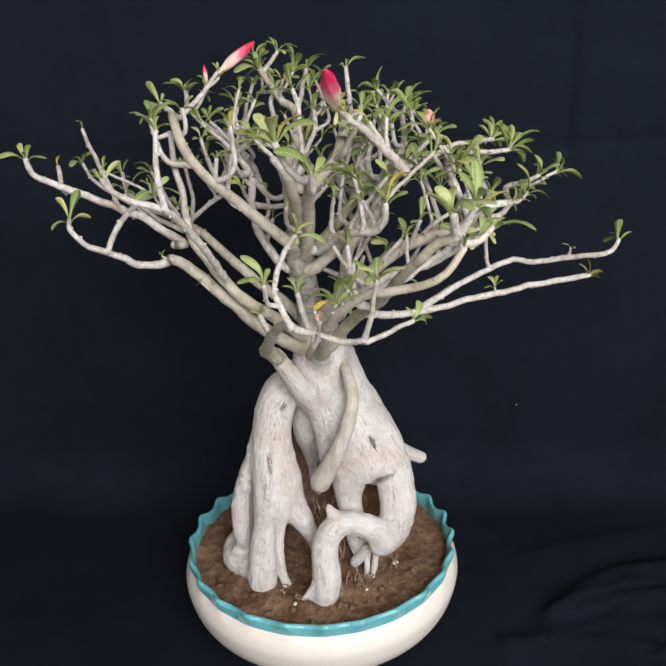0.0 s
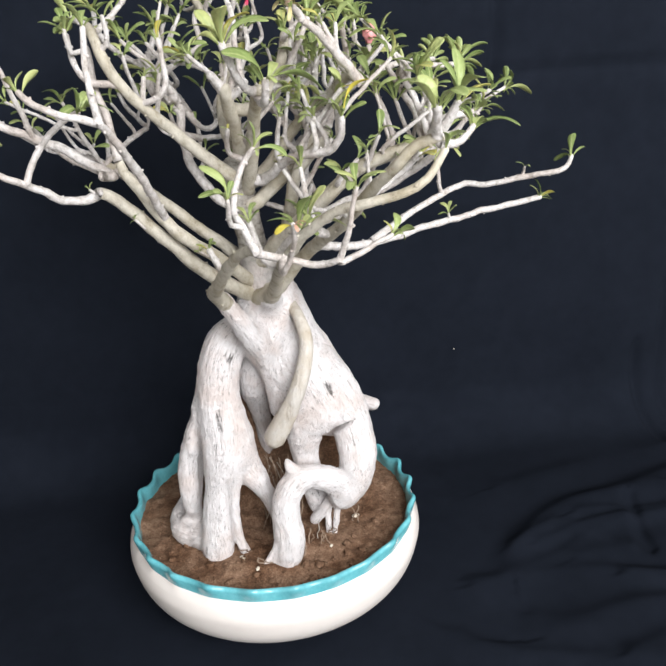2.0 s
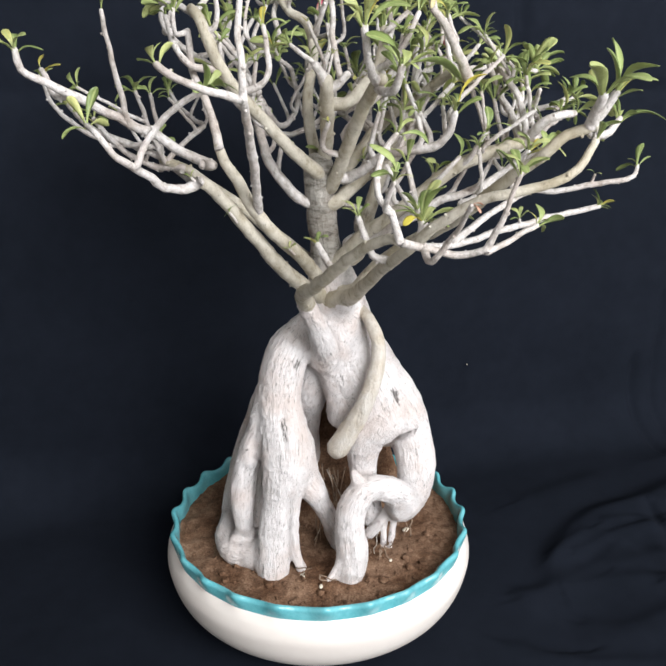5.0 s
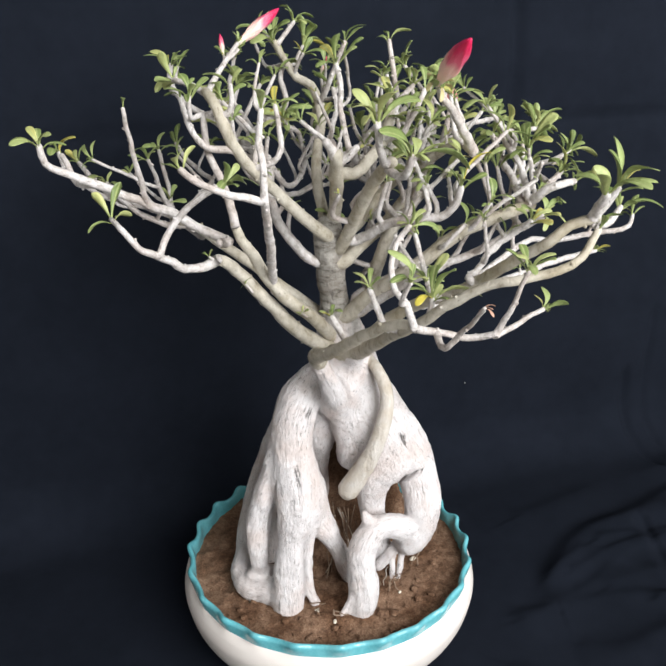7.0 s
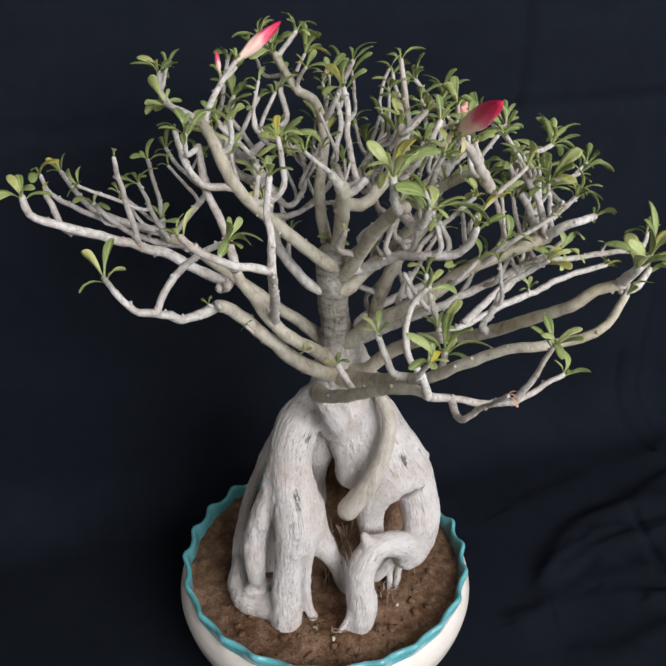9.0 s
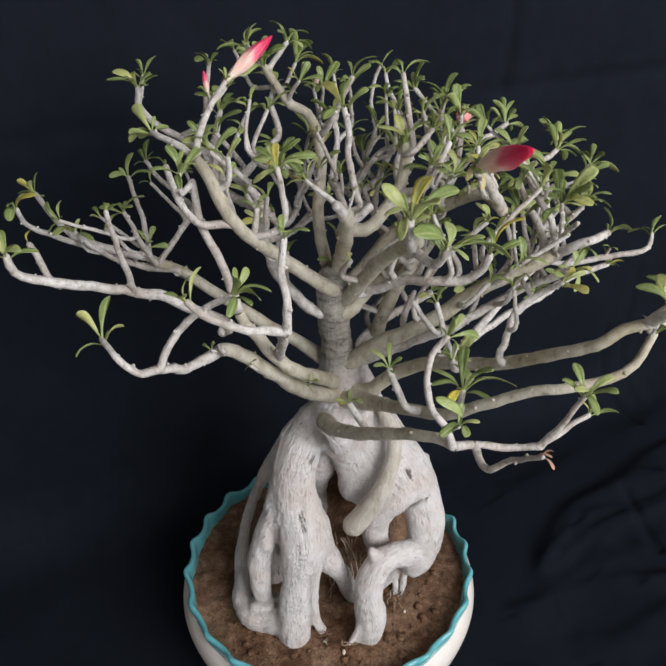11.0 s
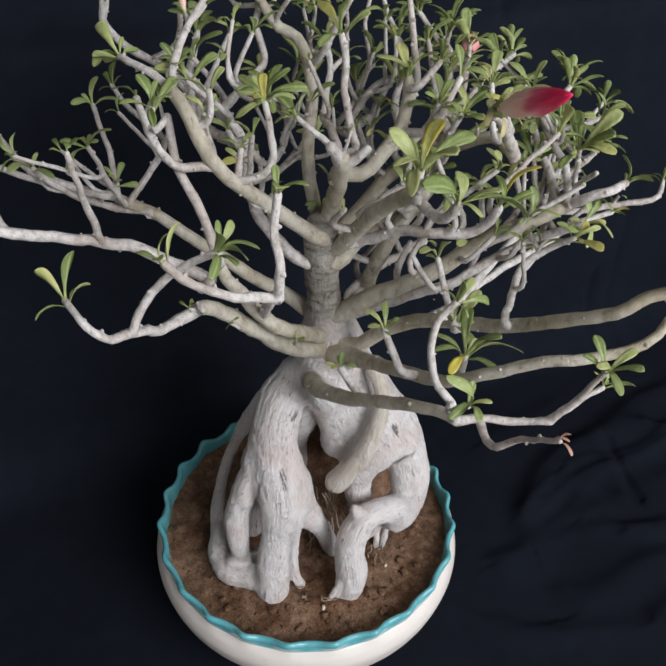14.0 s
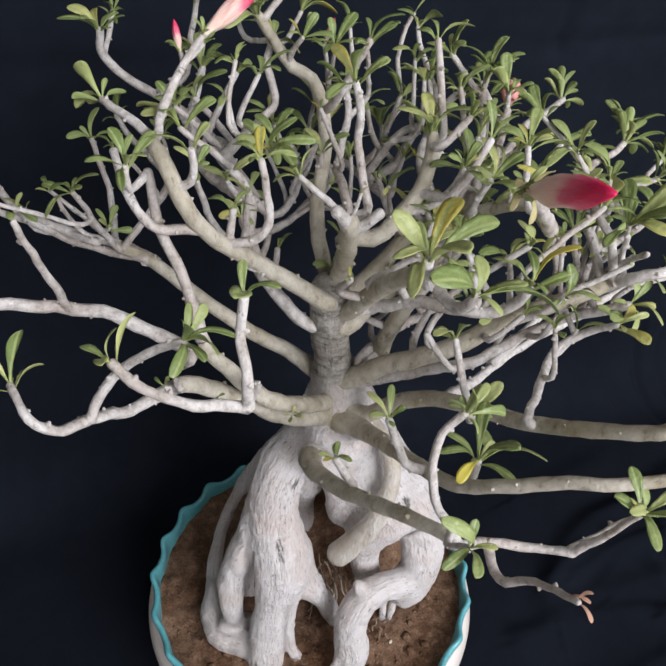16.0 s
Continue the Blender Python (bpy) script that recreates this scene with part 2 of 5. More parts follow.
def tube(bm, rows, step=0.006, sides=10, wobble=0.10, seed=0.0, flat=1.0, tip=0.8, sway=0.0):
    """A limb along rows of (x, y, z, radius), with uneven girth and rounded ends."""
    pts = spline(rows, step)
    xs = [Vector(p[:3]) for p in pts]
    if sway:
        last = len(xs) - 1
        xs = [c + noise.noise_vector(c * 70 + Vector((seed, 0, 0))) * sway * min(1, 4 * i / last, 4 * (last - i) / last) for i, c in enumerate(xs)]
    up, rings = None, []
    for i, (c, p) in enumerate(zip(xs, pts)):
        d = (xs[min(i + 1, len(xs) - 1)] - xs[max(i - 1, 0)]).normalized()
        if up is None:
            up = d.orthogonal().normalized()
        up = (up - d * up.dot(d)).normalized()
        side = d.cross(up)
        ring = []
        for k in range(sides):
            a = 2 * math.pi * k / sides
            v = up * math.cos(a) + side * math.sin(a) * flat
            r = max(p[3], 0.0006) * (1 + wobble * noise.noise(c * (0.35 / max(p[3], 0.002)) + v * 0.9 + Vector((seed, 0, 0))))
            ring.append(bm.verts.new(c + v * r))
        rings.append(ring)
    for r, s in zip(rings, rings[1:]):
        for k in range(sides):
            bm.faces.new((r[k], r[(k + 1) % sides], s[(k + 1) % sides], s[k]))
    for ring, c, p, q in ((rings[0], xs[0], pts[0], xs[1]), (rings[-1], xs[-1], pts[-1], xs[-2])):
        out = (c - q).normalized() * max(p[3], 0.0006) * tip
        mid = [bm.verts.new(c + (v.co - c) * 0.7 + out * 0.7) for v in ring]
        end = bm.verts.new(c + out)
        for k in range(sides):
            j = (k + 1) % sides
            bm.faces.new((ring[k], ring[j], mid[j], mid[k]))
            bm.faces.new((mid[k], mid[j], end))
    return xs, pts


def knots(bm, xs, pts, rng, every):
    """Small leaf scars and nubs along a limb."""
    run = 0.0
    for i in range(1, len(xs) - 1):
        run += (xs[i] - xs[i - 1]).length
        if run < every * rng.uniform(0.5, 1.6):
            continue
        run = 0.0
        d = (xs[i + 1] - xs[i - 1]).normalized()
        v = Vector((rng.uniform(-1, 1), rng.uniform(-1, 1), rng.uniform(-0.6, 1)))
        v = (v - d * v.dot(d)).normalized()
        r = pts[i][3]
        h = rng.uniform(0.0008, 0.0019)
        tube(bm, [(*(xs[i] + v * r * 0.6), h), (*(xs[i] + v * (r + h * 0.1)), h * 0.9), (*(xs[i] + v * (r + h * 0.55)), h * 0.6)], 0.002, 6, 0.05)


def lathe(bm, profile, n, wave=0.0, waves=24):
    """Profile rows of (radius, height, share of the wave); the waves are hand-pinched, so a little uneven."""
    rings = []
    for r, z, w in profile:
        ring = []
        for k in range(n):
            a = 2 * math.pi * k / n
            s = math.cos(waves * (a - 0.02 + 0.035 * math.sin(a + 0.6) + 0.012 * math.sin(5 * a)))
            s = (s + 0.35 * s * s) * (1 + 0.18 * math.sin(3 * a + 1) + 0.10 * math.sin(7 * a))
            ring.append(bm.verts.new(((r + wave * w * s) * math.cos(a), (r + wave * w * s) * math.sin(a), z + wave * 0.75 * w * s)))
        rings.append(ring)
    for r, s in zip(rings, rings[1:]):
        for k in range(n):
            bm.faces.new((r[k], r[(k + 1) % n], s[(k + 1) % n], s[k]))
    return rings


# ---- room, assumed and out of view ----
X0, X1, Y0, Y1, ZC = -2.0, 2.6, -2.6, 1.3, 2.6
WX, WY, WZ, WW, WH = ASSUMED_WINDOW
bm = bmesh.new()
# Unseen pale slab, bare in front of the cloth to bounce light upward.
box(bm, X0 - 0.1, Y0 - 0.1, -0.12, X1 + 0.1, Y1 + 0.1, -0.012)
tagged(part("floor", bm, MAT_WALL, smooth=False), "plain pale floor under the black cloth, unseen, bared in front to bounce light", "floor", kind="structure")
bm = bmesh.new()
box(bm, X0 - 0.1, Y0 - 0.1, ZC, X1 + 0.1, Y1 + 0.1, ZC + 0.1)
tagged(part("ceiling", bm, MAT_WALL, smooth=False), "plain off-white painted ceiling", "ceiling", kind="structure")
for name, b in (("wall_west", (X0 - 0.1, Y0, -0.012, X0, Y1, ZC)), ("wall_east", (X1, Y0, -0.012, X1 + 0.1, Y1, ZC)), ("wall_north", (X0 - 0.1, Y1, -0.012, X1 + 0.1, Y1 + 0.1, ZC))):
    bm = bmesh.new()
    box(bm, *b)
    tagged(part(name, bm, MAT_WALL, smooth=False), "plain off-white painted wall", "wall", kind="structure")
# Unseen wall, left open where the added lamp shines in.
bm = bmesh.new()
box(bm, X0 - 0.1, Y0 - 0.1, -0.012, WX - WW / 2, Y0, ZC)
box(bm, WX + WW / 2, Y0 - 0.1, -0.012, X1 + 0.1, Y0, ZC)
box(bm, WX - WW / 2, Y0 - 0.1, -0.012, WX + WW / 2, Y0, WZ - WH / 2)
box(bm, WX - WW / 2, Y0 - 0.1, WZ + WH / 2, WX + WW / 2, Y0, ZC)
tagged(part("wall_south", bm, MAT_WALL, smooth=False), "plain off-white painted wall, unseen, with the assumed window opening", "wall", kind="structure")


# ---- black cloth, one sheet from the ground up the back ----
def wander(x, s, scale, seed):
    """Soft uneven relief over the sheet, out of a few crossing waves."""
    r = random.Random(seed)
    h = np.zeros_like(x)
    for _ in range(9):
        a, k = r.uniform(0, 6.28), scale * r.uniform(0.6, 1.7)
        h += np.sin(k * (x * math.cos(a) + s * math.sin(a)) + r.uniform(0, 6.28)) / 9 ** 0.5
    return h


def fold(x, s, points, width, height):
    """A fold along a curved line of the sheet, sharper on its far side."""
    line = [tuple(p) for p in spline(points, 0.03)]
    best, side = np.full_like(x, 9.0), np.zeros_like(x)
    for (x0, s0), (x1, s1) in zip(line, line[1:]):
        dx, ds = x1 - x0, s1 - s0
        u = np.clip(((x - x0) * dx + (s - s0) * ds) / (dx * dx + ds * ds), 0, 1)
        d = (x - x0 - u * dx) ** 2 + (s - s0 - u * ds) ** 2
        near = d < best
        best = np.where(near, d, best)
        side = np.where(near, np.sign((s - s0) * dx - (x - x0) * ds), side)
    w = np.where(side > 0, width * 0.75, width * 1.5)
    return height * np.exp(-best / w ** 2)


FOLDS = [
    # across the ground beside the pot
    ([(0.300, 1.150), (0.322, 1.188), (0.380, 1.238), (0.480, 1.268), (0.640, 1.312), (0.95, 1.37)], 0.017, 0.0145),
    ([(0.245, 1.130), (0.312, 1.142), (0.385, 1.160), (0.48, 1.20)], 0.013, 0.009), ([(0.40, 1.14), (0.52, 1.155), (0.80, 1.19)], 0.016, 0.008),
    ([(0.520, 1.260), (0.500, 1.200), (0.492, 1.150)], 0.009, -0.006), ([(0.30, 1.04), (0.5, 1.05), (0.85, 1.08)], 0.030, 0.007), ([(0.24, 0.94), (0.5, 0.93), (0.85, 0.90)], 0.03, 0.012),
    ([(0.42, 1.225), (0.55, 1.235), (0.75, 1.275)], 0.010, 0.008), ([(0.36, 1.19), (0.45, 1.205), (0.60, 1.23)], 0.009, 0.007), ([(0.60, 1.27), (0.66, 1.20), (0.68, 1.12)], 0.010, 0.008), ([(0.44, 1.10), (0.56, 1.11), (0.75, 1.14)], 0.010, 0.008), ([(0.38, 0.99), (0.52, 1.00), (0.7, 1.02)], 0.012, 0.008),
    ([(0.249, 1.139), (0.321, 1.129), (0.407, 1.113), (0.493, 1.099), (0.62, 1.085)], 0.011, 0.006), ([(0.323, 1.198), (0.386, 1.222), (0.418, 1.199), (0.49, 1.216)], 0.009, 0.006),
    ([(0.292, 1.077), (0.358, 1.051), (0.45, 1.051), (0.58, 1.055)], 0.011, 0.0045), ([(0.185, 1.045), (0.207, 1.026), (0.288, 1.005), (0.387, 0.98), (0.60, 0.95)], 0.014, 0.006), ([(0.487, 1.20), (0.478, 1.153)], 0.007, 0.007),
    ([(0.35, 1.33), (0.55, 1.37), (0.8, 1.43)], 0.018, 0.007), ([(-0.75, 1.16), (-0.5, 1.17), (-0.24, 1.20)], 0.04, 0.004),
    # up the back: pressed creases
    ([(0.66, 1.40), (0.655, 1.60)], 0.007, -0.007), ([(0.70, 1.46), (0.70, 1.72)], 0.007, -0.005), ([(0.375, 2.062), (0.8, 2.066), (1.30, 2.058)], 0.007, -0.008),
    ([(0.376, 2.06), (0.372, 2.3), (0.365, 2.60)], 0.009, -0.007), ([(-0.9, 2.07), (0.375, 2.064)], 0.008, -0.004), ([(0.40, 2.16), (0.9, 2.20)], 0.03, 0.004),
]
FLOOR, BEND = 1.42, 0.09  # length on the ground, radius of the bend up the back
xs = np.concatenate((np.linspace(-1.5, 0.15, 110)[:-1], np.linspace(0.15, 0.85, 190)[:-1], np.linspace(0.85, 1.5, 50)))
# Cloth stops short in front, so the unseen pale floor lights the undersides.
ss = np.concatenate((np.linspace(0.60, 0.92, 34)[:-1], np.linspace(0.92, 1.42, 140)[:-1], np.linspace(1.42, 3.1, 170)))
NX, NS = len(xs) - 1, len(ss) - 1  # finer where the cloth is crumpled
gx, gs = np.meshgrid(xs, ss)
relief = 0.0030 * wander(gx, gs, 5, 1) + 0.0010 * wander(gx, gs, 17, 2) + 0.0004 * wander(gx, gs, 55, 3)
wx, ws = gx + 0.010 * wander(gx, gs, 30, 4), gs + 0.007 * wander(gx, gs, 26, 5)
crumple = 0.8 + 0.35 * wander(gx, gs, 24, 6)
for k, (points, width, height) in enumerate(FOLDS):
    pressed = height < 0 or points[0][1] > 2
    relief += fold(gx, gs, points, width, height) if pressed else fold(wx, ws, points, width * 1.45, height * 0.72) * crumple
bm = bmesh.new()
rows = []
for j in range(NS + 1):
    s = gs[j, 0]
    if s < FLOOR:
        y, z, ny, nz = -1.22 + s, 0.0, 0.0, 1.0
    elif s < FLOOR + BEND * math.pi / 2:
        a = (s - FLOOR) / BEND
        y, z, ny, nz = -1.22 + FLOOR + BEND * math.sin(a), BEND - BEND * math.cos(a), -math.sin(a), math.cos(a)
    else:
        y, z, ny, nz = -1.22 + FLOOR + BEND, BEND + s - FLOOR - BEND * math.pi / 2, -1.0, 0.0
    row = []
    for i in range(NX + 1):
        x = gx[j, i]
        near = min(1.0, max(0.0, (math.hypot(x, y) - 0.17) / 0.12)) if z < 0.01 else 1.0
        h = relief[j, i] * near
        if z < 0.02:
            h = max(h, -0.008)
        row.append(bm.verts.new((x, y + ny * h, z + nz * h - 0.001)))
    rows.append(row)
for r, q in zip(rows, rows[1:]):
    for k in range(NX):
        bm.faces.new((r[k], r[k + 1], q[k + 1], q[k]))
tagged(part("backdrop", bm, MAT_CLOTH), "creased black cloth spread under and hung behind the pot", "cloth", kind="structure")


bm = bmesh.new()
bmesh.ops.create_icosphere(bm, subdivisions=1, radius=1, matrix=Matrix.Translation((0.3253, 0.2865, 0.1568)) @ Matrix.Rotation(0.5, 4, "Y") @ Matrix.Diagonal((0.0016, 0.0014, 0.0008, 1)))
tagged(part("lint", bm, MAT_CHIP), "tiny white fleck of lint stuck to the cloth", "lint")


# ---- pot and soil ----
pot = tagged(new("bonsai_pot"), "round cream glazed ceramic bowl with scalloped teal rim", "plant pot")
bm = bmesh.new()
outer = [(0.0, 0.0, 0), (0.105, 0.0, 0), (0.118, 0.001, 0), (0.132, 0.005, 0), (0.154, 0.015, 0), (0.171, 0.030, 0), (0.180, 0.046, 0), (0.1845, 0.064, 0), (0.185, 0.073, 0), (0.1825, 0.083, 0.0), (0.1775, 0.0915, 0.25), (0.1745, 0.0945, 0.5)]
prof = spline(outer[1:], 0.004)
rings = lathe(bm, [tuple(p) for p in prof] + [(0.1735, 0.0940, 0.4), (0.1685, 0.085, 0), (0.160, 0.050, 0), (0.10, 0.010, 0)], 240, 0.0026)
bm.faces.new(list(reversed(rings[0])))
bm.faces.new(rings[-1])
part("bowl", bm, MAT_CREAM, pot, "cream glazed bowl")
bm = bmesh.new()
lip = [(0.1764, 0.0922, 0.3), (0.1770, 0.0965, 0.55), (0.1776, 0.1015, 0.9), (0.1776, 0.1052, 1), (0.1757, 0.1078, 1), (0.1730, 0.1075, 1), (0.1712, 0.1045, 0.9), (0.1702, 0.0990, 0.6), (0.1692, 0.0900, 0.2), (0.1665, 0.0800, 0)]
lathe(bm, [tuple(p) for p in spline(lip, 0.0016)], 480, 0.0027)
part("rim", bm, MAT_TEAL, pot, "glossy teal scalloped rim")


def soil_height(x, y):
    r = math.hypot(x, y)
    h = 0.091 + 0.006 * max(0.0, 1 - r / 0.15)
    h += 0.004 * noise.noise(Vector((x * 18, y * 18, 1))) + 0.0030 * noise.noise(Vector((x * 60, y * 60, 5))) + 0.0020 * noise.noise(Vector((x * 150, y * 150, 9)))
    h += 0.140 * math.exp(-(((x - 0.020) / 0.060) ** 2 + ((y - 0.042) / 0.032) ** 2))
    h += 0.085 * math.exp(-(((x - 0.083) / 0.028) ** 2 + ((y - 0.030) / 0.026) ** 2))
    h += 0.085 * math.exp(-(((x + 0.035) / 0.035) ** 2 + ((y - 0.055) / 0.028) ** 2))
    h += 0.006 * math.exp(-(((x + 0.035) / 0.05) ** 2 + ((y + 0.115) / 0.02) ** 2))
    return h


bm = bmesh.new()
grid = [[(0.1702 * i / 70, 2 * math.pi * k / 180) for k in range(180)] for i in range(1, 71)]
grid = [[bm.verts.new((r * math.cos(a), r * math.sin(a), soil_height(r * math.cos(a), r * math.sin(a)))) for r, a in row] for row in grid]
mid = bm.verts.new((0, 0, soil_height(0, 0)))
for k in range(180):
    bm.faces.new((mid, grid[0][k], grid[0][(k + 1) % 180]))
for r, q in zip(grid, grid[1:]):
    for k in range(180):
        bm.faces.new((r[k], q[k], q[(k + 1) % 180], r[(k + 1) % 180]))
rng = random.Random(4)
for _ in range(1500):
    a, r = rng.uniform(0, 2 * math.pi), 0.162 * math.sqrt(rng.random())
    x, y = r * math.cos(a), r * math.sin(a)
    s = rng.choice((0.0008, 0.0011, 0.0016, 0.0024)) * (1.5 if y < -0.10 and rng.random() < 0.25 else 1)
    m = Matrix.Translation((x, y, soil_height(x, y))) @ Euler((rng.random() * 6, rng.random() * 6, 0)).to_matrix().to_4x4() @ Matrix.Diagonal((s * rng.uniform(0.8, 1.7), s * rng.uniform(0.6, 1), s * rng.uniform(0.4, 0.8), 1))
    vs = [bm.verts.new(m @ Vector(q)) for q in ((1, 0, -0.2), (-1, 0.2, -0.3), (0.1, 1, 0.1), (-0.2, -1, 0), (0.2, 0.1, 1), (0, 0, -1))]
    for w in vs:
        w.co += Vector((rng.uniform(-1, 1), rng.uniform(-1, 1), rng.uniform(-1, 1))) * s * 0.3
    for k0, k1, k2 in ((0, 2, 4), (2, 1, 4), (1, 3, 4), (3, 0, 4), (2, 0, 5), (1, 2, 5), (3, 1, 5), (0, 3, 5)):
        bm.faces.new((vs[k0], vs[k1], vs[k2]))
tagged(part("soil", bm, MAT_SOIL), "dry crumbly brown soil filling the bowl", "soil", kind="stuff")
for _ in range(26):
    a, r = rng.gauss(-1.75, 0.55), rng.uniform(0.120, 0.158)
    x, y, s = r * math.cos(a), r * math.sin(a), rng.uniform(0.0022, 0.0058)
    bm = bmesh.new()
    bmesh.ops.create_icosphere(bm, subdivisions=2, radius=s)
    for v in bm.verts:
        v.co *= 1 + 0.75 * noise.noise(v.co * 330 + Vector((x * 90, y * 90, 0)))
        v.co.z *= 0.6
    bmesh.ops.translate(bm, verts=bm.verts, vec=(x, y, soil_height(x, y) + s * 0.25))
    tagged(part("soil_clod", bm, MAT_SOIL), "small crumbly clod of brown soil", "clod", group="clods on the soil")
for x, y, s, turn in ((0.098, -0.045, 0.0055, 0.4), (-0.028, -0.125, 0.0035, 1.2), (0.112, 0.03, 0.003, 2.0), (0.06, -0.10, 0.0028, 0.8)):
    bm = bmesh.new()
    bmesh.ops.create_icosphere(bm, subdivisions=2, radius=1, matrix=Matrix.Translation((x, y, soil_height(x, y) + 0.001)) @ Matrix.Rotation(turn, 4, "Z") @ Matrix.Diagonal((s, s * 0.55, s * 0.35, 1)))
    for v in bm.verts:
        v.co += noise.noise_vector(v.co * 300) * s * 0.25
    tagged(part("wood_chip", bm, MAT_CHIP), "small pale chip lying on the soil", "chip", group="chips on the soil")


# ---- the tree ----
tree = tagged(new("desert_rose_bonsai"), "old desert rose bonsai with swollen pale trunk and pink buds", "bonsai tree")
tree.location = (0, 0, 0.09)
bpy.context.view_layer.update()


def tree_part(name, bm, material, parent, label="", smooth=True):
    bmesh.ops.translate(bm, verts=bm.verts, vec=(0, 0, -0.09))
    return part(name, bm, material, parent, label, smooth)


